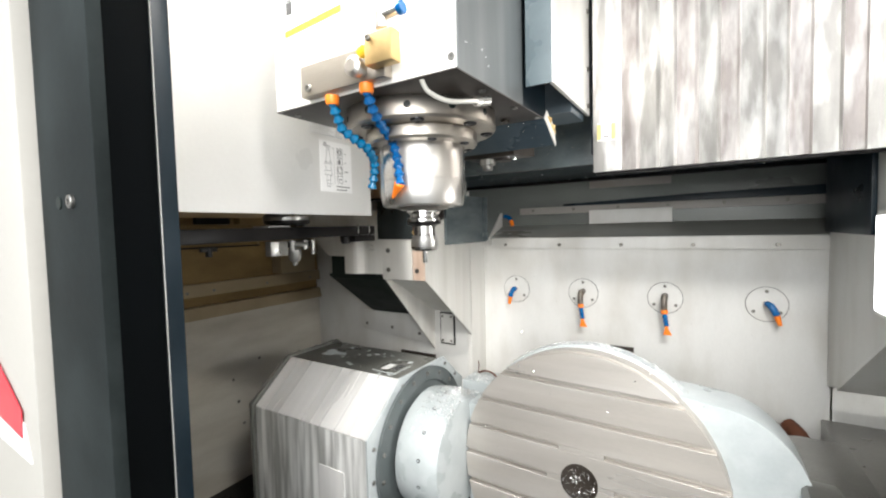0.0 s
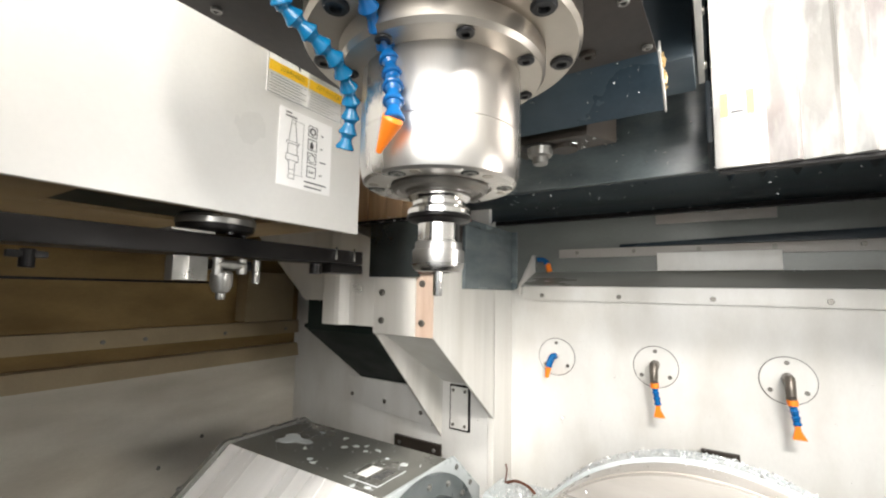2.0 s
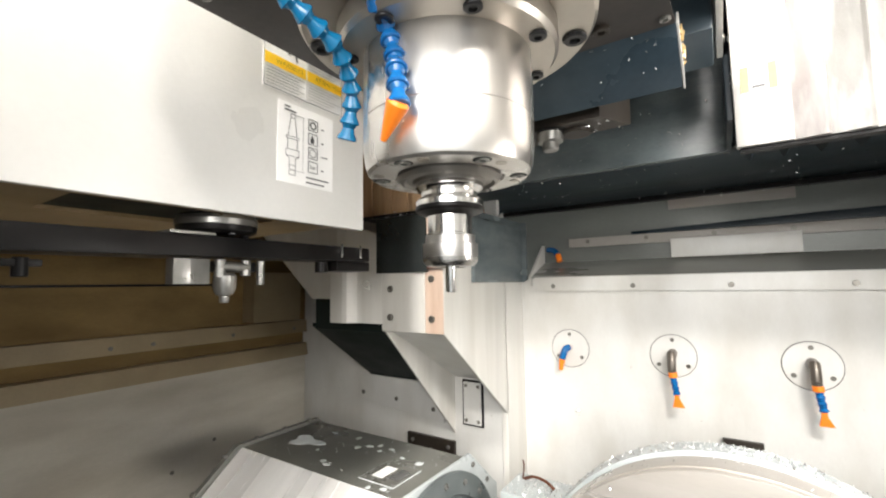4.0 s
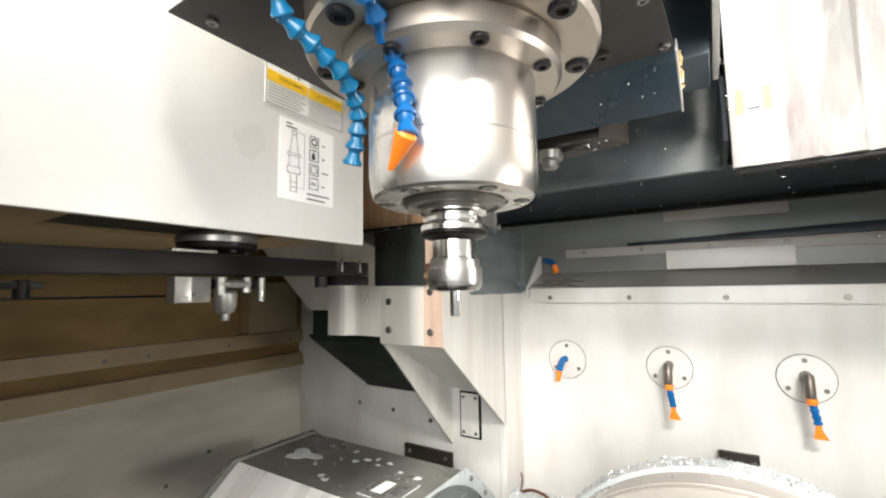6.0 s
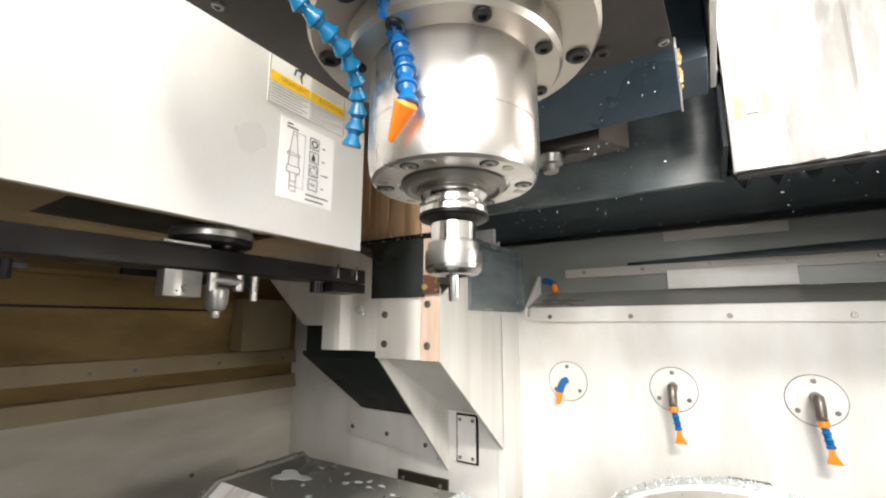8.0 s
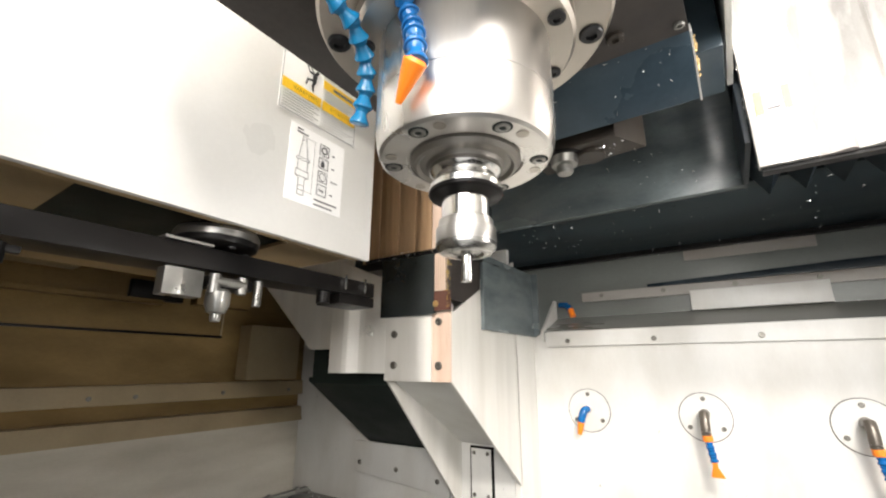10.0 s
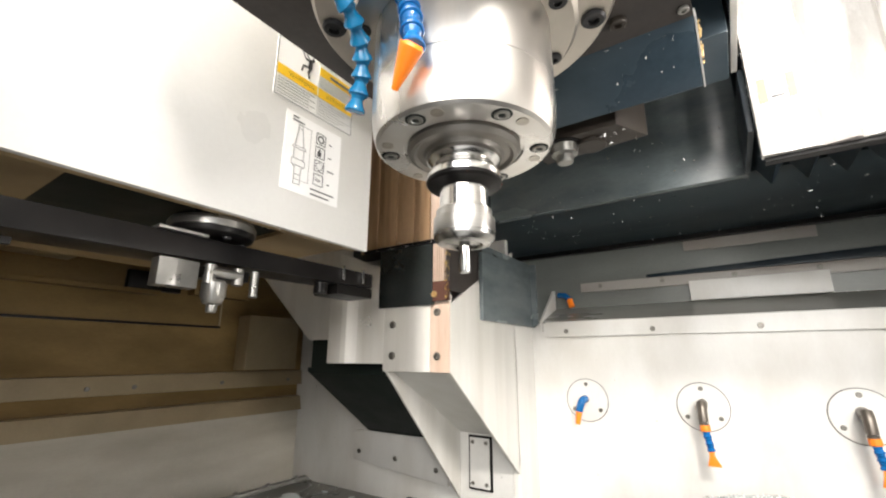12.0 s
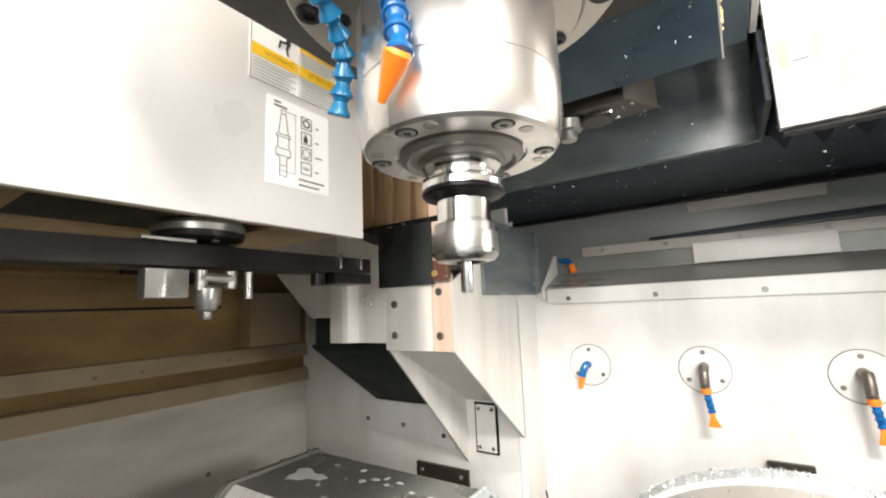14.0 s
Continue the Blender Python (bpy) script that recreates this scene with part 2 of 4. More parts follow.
def box(x0, x1, y0, y1, z0, z1, w=0.003):
    bm = bmesh.new()
    bmesh.ops.create_cube(bm, size=1)
    for v in bm.verts:
        v.co = (x0 + (v.co.x + 0.5) * (x1 - x0), y0 + (v.co.y + 0.5) * (y1 - y0), z0 + (v.co.z + 0.5) * (z1 - z0))
    return bevel(bm, w)


def prism(points, axis, a, b, w=0.002):
    """A polygon in the plane across axis, drawn out from a to b. Points: the two other coordinates in x, y, z order."""
    bm = bmesh.new()

    def at(p, s):
        return {"x": (s, p[0], p[1]), "y": (p[0], s, p[1]), "z": (p[0], p[1], s)}[axis]

    lo, hi = [bm.verts.new(at(p, a)) for p in points], [bm.verts.new(at(p, b)) for p in points]
    bm.faces.new(lo)
    bm.faces.new(hi[::-1])
    n = len(points)
    for i in range(n):
        bm.faces.new((lo[i], hi[i], hi[(i + 1) % n], lo[(i + 1) % n]))
    bmesh.ops.recalc_face_normals(bm, faces=bm.faces)
    return bevel(bm, w)


def lathe(profile, m=None, seg=64):
    """Turns (r, z) rows round z; m places the result."""
    bm = bmesh.new()
    rings = []
    for r, z in profile:
        if r < 1e-6:
            rings.append([bm.verts.new((0, 0, z))])
        else:
            rings.append([bm.verts.new((r * math.cos(2 * math.pi * i / seg), r * math.sin(2 * math.pi * i / seg), z)) for i in range(seg)])
    for p, q in zip(rings, rings[1:]):
        for i in range(seg):
            j = (i + 1) % seg
            if len(p) == 1 and len(q) > 1:
                bm.faces.new((p[0], q[i], q[j]))
            elif len(q) == 1 and len(p) > 1:
                bm.faces.new((p[i], q[0], p[j]))
            elif len(p) > 1:
                bm.faces.new((p[i], q[i], q[j], p[j]))
    for ring in (rings[0], rings[-1]):
        if len(ring) > 1:
            bm.faces.new(ring)
    if m is not None:
        bmesh.ops.transform(bm, matrix=m, verts=bm.verts)
    return bm


def along(p, q):
    """The pose whose z runs from p towards q."""
    d = Vector(q) - Vector(p)
    return Matrix.Translation(p) @ d.to_track_quat("Z", "Y").to_matrix().to_4x4()


def rod(p, q, r, seg=24, w=0.0):
    h = (Vector(q) - Vector(p)).length
    w = w or min(r, h) * 0.12
    return lathe([(0, 0), (r - w, 0), (r, w), (r, h - w), (r - w, h), (0, h)], along(p, q), seg)


def merge(*parts):
    bm = parts[0]
    for o in parts[1:]:
        me = bpy.data.meshes.new("tmp")
        o.to_mesh(me)
        o.free()
        bm.from_mesh(me)
        bpy.data.meshes.remove(me)
    return bm


def tube(points, r, seg=10, cuts=6):
    """A smooth tube through the points."""
    pts = [Vector(p) for p in points]
    line = []
    for i in range(len(pts) - 1):
        p0, p1, p2, p3 = pts[max(i - 1, 0)], pts[i], pts[i + 1], pts[min(i + 2, len(pts) - 1)]
        for k in range(cuts):
            t = k / cuts
            line.append(0.5 * ((2 * p1) + (p2 - p0) * t + (2 * p0 - 5 * p1 + 4 * p2 - p3) * t * t + (3 * p1 - p0 - 3 * p2 + p3) * t ** 3))
    line.append(pts[-1])
    bm = bmesh.new()
    rings = []
    for i, p in enumerate(line):
        d = (line[min(i + 1, len(line) - 1)] - line[max(i - 1, 0)]).normalized()
        q = d.to_track_quat("Z", "Y").to_matrix()
        rings.append([bm.verts.new(p + q @ Vector((r * math.cos(2 * math.pi * k / seg), r * math.sin(2 * math.pi * k / seg), 0))) for k in range(seg)])
    for a, b in zip(rings, rings[1:]):
        for k in range(seg):
            bm.faces.new((a[k], a[(k + 1) % seg], b[(k + 1) % seg], b[k]))
    bm.faces.new(rings[0])
    bm.faces.new(rings[-1][::-1])
    return bm


def curve_points(points, n):
    """n even steps along the polyline."""
    pts = [Vector(p) for p in points]
    lens = [(b - a).length for a, b in zip(pts, pts[1:])]
    total, out = sum(lens), []
    for i in range(n):
        s = total * i / (n - 1)
        for (a, b), le in zip(zip(pts, pts[1:]), lens):
            if s <= le + 1e-9:
                out.append(a.lerp(b, s / le))
                break
            s -= le
    return out


def screw(p, out, r, parent, name="screw", material=None, socket=True, h=None):
    """A screw head that stands out from p; socket: a hexagonal recess."""
    p, out = Vector(p), Vector(out).normalized()
    h = h or r * 0.55
    rows = [(0, -0.0005), (r, -0.0005), (r, h * 0.75), (r * 0.86, h)]
    rows += [(r * 0.48, h), (r * 0.44, h * 0.35), (0, h * 0.35)] if socket else [(r * 0.4, h * 1.15), (0, h * 1.2)]
    return part(name, lathe(rows, along(p, p + out), 14), material or GRIP, parent)


def plate_text(body, size, m, material, parent):
    """Lettering that lies on a label."""
    c = bpy.data.curves.new("lettering", "FONT")
    c.body, c.size, c.extrude, c.align_x, c.align_y = body, size, 0.0002, "CENTER", "CENTER"
    tmp = bpy.data.objects.new("tmp", c)
    scene.collection.objects.link(tmp)
    me = bpy.data.meshes.new_from_object(tmp.evaluated_get(bpy.context.evaluated_depsgraph_get()))
    bpy.data.objects.remove(tmp)
    bm = bmesh.new()
    bm.from_mesh(me)
    bpy.data.meshes.remove(me)
    bmesh.ops.transform(bm, matrix=m, verts=bm.verts)
    return part("lettering", bm, material, parent)


# ---- the setting ----
wall_back = thing("wall_back", (0, 1.59, 0.5), "cream enamelled back wall of a milling machine, coolant stained", "wall", kind="structure")
part("panel", box(-0.65, 0.475, 1.592, 1.61, 0.40, 1.425, 0), WALL, wall_back)
part("flashing", prism([(1.579, 1.386), (1.592, 1.386), (1.592, 1.43), (1.583, 1.428)], "x", -0.605, 0.475, 0.001), WALL, wall_back)
for i in range(5):
    screw((-0.545 + i * 0.222, 1.581, 1.400), (0, -1, 0.05), 0.0065, wall_back, material=SCREW)
part("shelf", prism([(1.583, 1.424), (1.583, 1.429), (1.712, 1.478), (1.712, 1.472)], "x", -0.63, 0.50, 0), SHELF, wall_back, "wet grey sloping sheet")
part("upper_panel", box(-0.85, 0.55, 1.715, 1.73, 1.40, 1.70, 0), UPPER, wall_back)
part("rail", box(-0.53, 0.52, 1.706, 1.716, 1.524, 1.552, 0.001), RAIL, wall_back)
for i in range(6):
    screw((-0.47 + i * 0.17, 1.706, 1.540), (0, -1, 0), 0.006, wall_back, material=SCREW)
part("slot_edge", prism([(-0.34, 1.553), (0.52, 1.553), (0.52, 1.584), (0.10, 1.576), (-0.34, 1.561)], "y", 1.704, 1.714, 0.001), DARK, wall_back)
part("upper_strip", box(-0.238, 0.05, 1.709, 1.7155, 1.618, 1.646, 0.001), RAIL, wall_back)
part("end_cheek", prism([(1.576, 1.40), (1.60, 1.40), (1.712, 1.47), (1.712, 1.535), (1.70, 1.535), (1.582, 1.432)], "x", -0.622, -0.614, 0.001), WALL, wall_back)

ledge_plate = solid("ledge_plate", box(-0.236, 0.054, 1.694, 1.708, 1.478, 1.531, 0.0015), WALL, "pale sheet metal plate standing on the sloping shelf", "plate")

wall_corner = thing("wall_corner", (-1.1, 1.46, 0.5), "cream enamelled corner wall with a rivetted flap", "wall", kind="structure")
part("panel", box(-1.60, -0.669, 1.4625, 1.48, 0.40, 1.70, 0), WALL, wall_corner)
part("return_panel", box(-0.668, -0.650, 1.462, 1.61, 0.40, 1.43, 0.0015), WALL_DRIP, wall_corner)
part("flap", prism([(-1.225, 1.012), (-0.86, 0.984), (-0.86, 1.10), (-1.225, 1.10)], "y", 1.452, 1.461, 0.001), WALL, wall_corner)
for x, z in ((-1.20, 1.038), (-1.05, 1.033), (-0.90, 1.020)):
    screw((x, 1.452, z), (0, -1, 0), 0.007, wall_corner, material=SCREW)

wall_left = thing("wall_left", (-1.53, 0.9, 0.5), "cream side wall with horizontal ledges, stains and shade in its brown", "wall", kind="structure")
part("upper_panel", box(-1.56, -1.535, -0.3, 1.475, 1.2750, 2.60, 0), WALL_SHADED, wall_left)
part("rivet_strip", prism([(-1.54, 1.2290), (-1.520, 1.2310), (-1.524, 1.279), (-1.54, 1.2810)], "y", -0.3, 1.462, 0.001), GRIMY_SHADED, wall_left, "cream strip, grime and shade in its colour")
part("groove", box(-1.56, -1.545, -0.3, 1.462, 1.1800, 1.2320, 0), WALL_SHADED, wall_left)
part("ledge", prism([(-1.55, 1.1415), (-1.512, 1.1415), (-1.522, 1.1880), (-1.55, 1.1920)], "y", -0.3, 1.462, 0.0015), GRIMY_SHADED, wall_left, "cream ledge, grime and shade in its colour")
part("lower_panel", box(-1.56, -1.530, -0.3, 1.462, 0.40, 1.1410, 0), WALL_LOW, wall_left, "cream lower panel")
for y in (0.50, 0.808, 0.912, 1.1550, 1.40):
    screw((-1.521, y, 1.2490), (1, 0, 0), 0.006, wall_left, material=SCREW)
part("seam_strip", box(-1.536, -1.531, -0.3, 1.1320, 1.417, 1.424, 0.001), IRON, wall_left)
part("seam_edge", box(-1.536, -1.532, 1.126, 1.132, 1.424, 1.500, 0.001), GRIMY_SHADED, wall_left)
for y, z in ((0.98, 0.86), (1.00, 0.76), (1.02, 0.66), (1.1050, 0.92)):
    screw((-1.530, y, z), (1, 0, 0), 0.006, wall_left, material=SCREW)

part("upper_ledge", box(-1.536, -1.500, -0.3, 0.93, 1.500, 1.512, 0.002), WALL_SHADED, wall_left)
# Solid dark box in place of a shaded recess.
part("recess_shade", box(-1.536, -1.515, 0.85, 0.99, 1.512, 1.565, 0.004), IRON, wall_left)
part("upper_bar", box(-1.536, -1.47, -0.3, 0.72, 1.566, 1.605, 0.004), GRIMY_SHADED, wall_left)
part("upper_step", box(-1.536, -1.495, 1.02, 1.20, 1.512, 1.66, 0.002), WALL_SHADED, wall_left)

side_cover = solid("side_cover", box(-1.535, -1.47, 1.195, 1.39, 1.287, 1.462, 0.004), GRIMY_SHADED, "small cream cover box on the side wall", "cover")

wall_right = thing("wall_right", (0.47, 1.2, 0.5), "cream enamelled side wall with a folded panel", "wall", kind="structure")
part("upper_panel", prism([(1.59, 0.98), (1.59, 1.70), (0.3, 1.70), (0.3, 1.40), (1.12, 1.235), (1.481, 1.016)], "x", 0.462, 0.478, 0.001), WALL, wall_right)
part("fold", prism([(1.481, 1.016), (1.12, 1.235), (0.3, 1.40), (0.3, 1.392), (1.12, 1.226), (1.481, 1.006)], "x", 0.462, 0.62, 0), WALL, wall_right)
part("lower_panel", box(0.62, 0.64, 0.0, 1.60, 0.40, 1.45, 0), WALL, wall_right)
part("sill", prism([(1.59, 0.82), (1.59, 0.88), (0.3, 0.88), (0.3, 0.82)], "x", 0.45, 0.64, 0.002), GRIP, wall_right)
part("dark_strip", prism([(1.59, 1.437), (1.59, 1.66), (1.20, 1.66), (1.20, 1.437)], "x", 0.452, 0.4615, 0.001), DARK, wall_right, "blue-black strip under the soffit")
part("back_infill", box(0.47, 0.64, 1.592, 1.61, 0.40, 1.70, 0), WALL, wall_right)

floor = solid("floor", box(-8, 8, -9, 5, -0.05, 0.0, 0), FLOOR_M, "grey painted concrete workshop floor", "floor", kind="structure")
sump = solid("machine_bed", box(-1.56, 0.64, 0.16, 1.61, 0.02, 0.42, 0.004), IRON, "dark machine bed under the rotary table", "machine bed", kind="structure")
ceiling = solid("ceiling", box(-1.60, 0.70, -0.06, 1.75, 2.60, 2.63, 0), WALL, "cream enamelled roof of the machine enclosure", "ceiling", kind="structure")
rear_wall = solid("wall_rear", box(-1.60, 0.70, 1.731, 1.75, 1.40, 2.60, 0), DARK, "dark rear wall above the shelf", "wall", kind="structure")
side_wall_upper = solid("wall_side_upper", box(0.64, 0.66, -0.06, 1.73, 0.40, 2.60, 0), WALL, "cream enamelled upper side wall", "wall", kind="structure")
hall_wall = solid("wall_hall", box(-6, 6, -5.1, -5.0, 0.0, 4.2, 0), HALL, "pale painted workshop wall", "wall", kind="structure")
beam_soffit = solid("beam_soffit", box(-1.53, 0.62, 1.285, 1.72, 1.660, 1.70, 0.002), SOFFIT, "blue-black soffit under the cross beam", "soffit", kind="structure")
soffit_lip = solid("soffit_trim", box(-0.85, 0.62, 1.690, 1.713, 1.646, 1.660, 0.002), IRON, "dark rubber lip along the soffit", "trim", kind="structure")


# ---- door frame of the enclosure ----
door_frame = thing("door_frame", (-0.45, 0.18, 0.3), "dark painted upright of the machine's door opening", "door frame", kind="structure")
part("grey_face", box(-0.523, -0.369, 0.141, 0.155, 0.30, 2.60, 0.002), GREY, door_frame, "scuffed dark grey face")
part("slanted_face", prism([(-0.371, 0.143), (-0.442, 0.232), (-0.465, 0.232), (-0.390, 0.143)], "z", 0.30, 2.60, 0.001), RUBBER, door_frame, "black inner face")
# Bright strip drawn in place of the highlight along the upright's edge.
part("edge_highlight", box(-0.4450, -0.4405, 0.2325, 0.2338, 0.30, 2.60, 0), SHEET, door_frame, "thin bright strip for the edge's highlight")
part("edge_strip", prism([(-0.4455, 0.234), (-0.440, 0.2545), (-0.47, 0.2545), (-0.465, 0.234)], "z", 0.30, 2.60, 0.0015), DARK, door_frame)
part("outer_panel", box(-1.60, -0.525, 0.125, 0.150, 0.30, 2.60, 0.003), OUTER, door_frame, "beige outer panel")
part("hole", rod((-0.466, 0.1415, 1.512), (-0.466, 0.1395, 1.512), 0.007, 16), BLACK, door_frame)
screw((-0.430, 0.141, 1.512), (0, -1, 0), 0.0075, door_frame)
sticker = thing("warning_sticker", (-0.62, 0.1245, 1.2), "red and white sticker on the outer panel", "sticker")
part("white_field", prism([(-0.70, 1.33), (-0.70, 1.20), (-0.555, 1.195), (-0.575, 1.24)], "y", 0.1232, 0.1248, 0), PAPER, sticker)
part("red_field", prism([(-0.70, 1.33), (-0.575, 1.258), (-0.58, 1.222), (-0.70, 1.235)], "y", 0.1222, 0.1230, 0), RED, sticker, "red field")


# ---- tool magazine cover ----
magazine = thing("tool_magazine_cover", (-0.9, 0.6, 1.52), "large white enamelled tool magazine housing with labels", "machine cover")
part("side_sheet", prism([(0.927, 1.517), (0.927, 2.58), (0.20, 2.58), (0.20, 1.68), (0.367, 1.517)], "x", -0.705, -0.695, 0.0015), WHITE, magazine)
part("end_sheet", box(-1.25, -0.705, 0.917, 0.927, 1.530, 2.58, 0.001), TAN, magazine)
part("front_sheet", box(-1.25, -0.705, 0.20, 0.21, 1.68, 2.58, 0.001), WHITE, magazine)
part("bottom_lip", box(-0.722, -0.7055, 0.38, 0.916, 1.519, 1.523, 0.0005), TAN, magazine)
part("bottom_sheet_rear", box(-1.25, -0.706, 0.790, 0.916, 1.528, 1.534, 0), TAN, magazine, "underside sheet, warm bounce in its tan")
part("bottom_sheet_front", box(-1.25, -0.706, 0.367, 0.505, 1.528, 1.534, 0), TAN, magazine, "underside sheet, warm bounce in its tan")
part("bottom_sheet_side", box(-1.25, -0.93, 0.505, 0.790, 1.528, 1.534, 0), TAN, magazine, "underside sheet, warm bounce in its tan")
# Black sheets inside the magazine stand for the shade of its opening.
part("opening_shade", box(-0.929, -0.7065, 0.506, 0.789, 1.5345, 1.540, 0), BLACK, magazine, "black sheet for the shade in the opening above the hub")
part("cavity_shade", box(-1.24, -0.71, 0.25, 0.915, 1.72, 1.73, 0), BLACK, magazine)

warning_label = thing("warning_label", (-0.6945, 0.79, 1.78), "white warning label with a yellow band and a falling figure sign", "label")


def on_mag(y0, y1, z0, z1, d, h=0.0006):
    return box(-0.6948 + d, -0.6948 + d + h, y0, y1, z0, z1, 0)


def stroke(p, q, w, d=0.0008):
    """A flat ink line on the magazine's side, from (y, z) to (y, z)."""
    (y0, z0), (y1, z1) = p, q
    le = math.hypot(y1 - y0, z1 - z0)
    ny, nz = -(z1 - z0) / le * w / 2, (y1 - y0) / le * w / 2
    return prism([(y0 + ny, z0 + nz), (y1 + ny, z1 + nz), (y1 - ny, z1 - nz), (y0 - ny, z0 - nz)], "x", -0.6948 + d, -0.6944 + d, 0)


def lines(points, w=0.0008, close=False):
    pts = points + points[:1] if close else points
    return merge(*[stroke(a, b, w) for a, b in zip(pts, pts[1:])])


def circle(y, z, r, n=20):
    return [(y + r * math.cos(2 * math.pi * k / n), z + r * math.sin(2 * math.pi * k / n)) for k in range(n)]


def on_side(y, z):
    return Matrix.Translation((-0.6936, y, z)) @ Euler((radians(90), 0, radians(90))).to_matrix().to_4x4()


part("sheet", on_mag(0.706, 0.870, 1.724, 1.842, 0), PAPER, warning_label)
part("border", lines([(0.7075, 1.7255), (0.8685, 1.7255), (0.8685, 1.8405), (0.7075, 1.8405)], 0.0009, True), INK_GREY, warning_label, "thin dark border")
part("right_field", on_mag(0.7885, 0.8675, 1.7270, 1.8390, 0.0003), PAPER_GREY, warning_label, "pale grey field")
part("band", on_mag(0.709, 0.787, 1.7625, 1.7805, 0.0008), YELLOW, warning_label, "yellow band")
part("band", on_mag(0.790, 0.867, 1.7625, 1.7805, 0.0008), YELLOW, warning_label, "yellow band")
part("band", on_mag(0.790, 0.867, 1.8050, 1.8215, 0.0008), YELLOW, warning_label, "yellow band")
for yc, zc, body in ((0.755, 1.7715, "WARNING"), (0.836, 1.7715, "ATTENTION")):
    plate_text(body, 0.0105, on_side(yc, zc), INK, warning_label)
part("text_bar", on_mag(0.812, 0.858, 1.8105, 1.8155, 0.0014), INK_GREY, warning_label)
for y, z in ((0.719, 1.7715), (0.798, 1.7715), (0.799, 1.8130)):
    part("triangle_sign", lines([(y - 0.007, z - 0.006), (y + 0.007, z - 0.006), (y, z + 0.006)], 0.0016, True), INK, warning_label)
for i in range(6):
    for y0, y1 in ((0.712, 0.784 - 0.011 * (i % 2)), (0.793, 0.863 - 0.012 * (i % 3))):
        part("text_bar", on_mag(y0, y1, 1.7565 - i * 0.0052, 1.7575 - i * 0.0052, 0.0008), INK_PALE, warning_label)
for i in range(4):
    part("text_bar", on_mag(0.793, 0.860 - 0.010 * (i % 2), 1.8000 - i * 0.0052, 1.8010 - i * 0.0052, 0.0008), INK_PALE, warning_label)
figure = merge(stroke((0.7560, 1.8360), (0.7655, 1.8215), 0.0022), stroke((0.7505, 1.8340), (0.7590, 1.8175), 0.0022), stroke((0.7590, 1.8190), (0.7715, 1.8180), 0.0042),
               stroke((0.7700, 1.8220), (0.7690, 1.8020), 0.0080), stroke((0.7690, 1.8060), (0.7560, 1.8030), 0.0040), stroke((0.7560, 1.8045), (0.7530, 1.7915), 0.0032),
               stroke((0.7700, 1.8040), (0.7660, 1.7940), 0.0042), stroke((0.7660, 1.7960), (0.7690, 1.7845), 0.0030), stroke((0.7730, 1.8215), (0.7760, 1.8275), 0.0058))
part("figure_sign", figure, INK, warning_label)
part("slip_sign", lines(circle(0.748, 1.846, 0.012)[10:], 0.0030), INK_PALE, warning_label)

tool_label = thing("tool_data_label", (-0.6945, 0.79, 1.59), "white label with a tool drawing and four square signs", "label")
part("sheet", on_mag(0.734, 0.848, 1.578, 1.711, 0), PAPER, tool_label)
DY, DZ = 0.762, 1.590
outline = [(-0.004, 0.104), (-0.004, 0.098), (-0.0085, 0.066), (-0.0125, 0.066), (-0.0125, 0.062), (-0.0095, 0.062), (-0.0095, 0.044), (-0.0125, 0.044), (-0.0125, 0.033), (-0.006, 0.030), (-0.006, 0.002)]
part("tool_drawing", merge(lines([(DY + a, DZ + b) for a, b in outline]), lines([(DY - a, DZ + b) for a, b in outline]), *[lines([(DY - a, DZ + b), (DY + a, DZ + b)]) for a, b in ((0.004, 0.104), (0.004, 0.098), (0.0125, 0.066), (0.0125, 0.062), (0.0125, 0.044), (0.0125, 0.033), (0.006, 0.018), (0.006, 0.010), (0.006, 0.002))]), INK_GREY, tool_label)
part("dimension_line", merge(lines([(DY + 0.005, DZ + 0.104), (DY + 0.023, DZ + 0.104)]), lines([(DY + 0.021, DZ + 0.104), (DY + 0.021, DZ + 0.010)]), lines([(DY + 0.007, DZ + 0.010), (DY + 0.023, DZ + 0.010)])), INK_PALE, tool_label)
for k in range(4):
    z = 1.6865 - k * 0.0245
    part("square_sign", lines([(0.794, z - 0.0095), (0.813, z - 0.0095), (0.813, z + 0.0095), (0.794, z + 0.0095)], 0.0011, True), INK, tool_label)
    part("text_bar", on_mag(0.821, 0.827 + 0.008 * (k == 2), z - 0.0028, z - 0.0008, 0.0008), INK_GREY, tool_label)
    if k == 0:
        part("ring_sign", lines(circle(0.8035, z, 0.0060, 16)[::2] + circle(0.8035, z, 0.0060, 16)[:1], 0.0024), INK, tool_label)
    elif k == 1:
        part("weight_sign", merge(stroke((0.8020, z - 0.0070), (0.8020, z + 0.0015), 0.0075), stroke((0.8020, z + 0.0015), (0.8020, z + 0.0060), 0.0035)), INK, tool_label)
    elif k == 2:
        part("ring_sign", lines(circle(0.8035, z, 0.0068), 0.0011, True), INK, tool_label)
    else:
        plate_text("bar", 0.0085, on_side(0.8035, z), INK, tool_label)
for y0, y1, z in ((0.7895, 0.838, 1.5935), (0.7895, 0.828, 1.5850), (0.746, 0.757, 1.7045), (0.746, 0.768, 1.6985)):
    part("text_bar", on_mag(y0, y1, z - 0.0012, z + 0.0012, 0.0008), INK_GREY, tool_label)

# ---- tool change arm ----
arm = thing("tool_change_arm", (-0.78, 0.69, 1.45), "dark steel tool change arm under the magazine", "tool changer")
part("bar", prism([(0.13, 1.448), (0.987, 1.460), (0.987, 1.488), (0.62, 1.486), (0.13, 1.480)], "x", -0.80, -0.735, 0.003), IRON, arm, "dark steel bar")
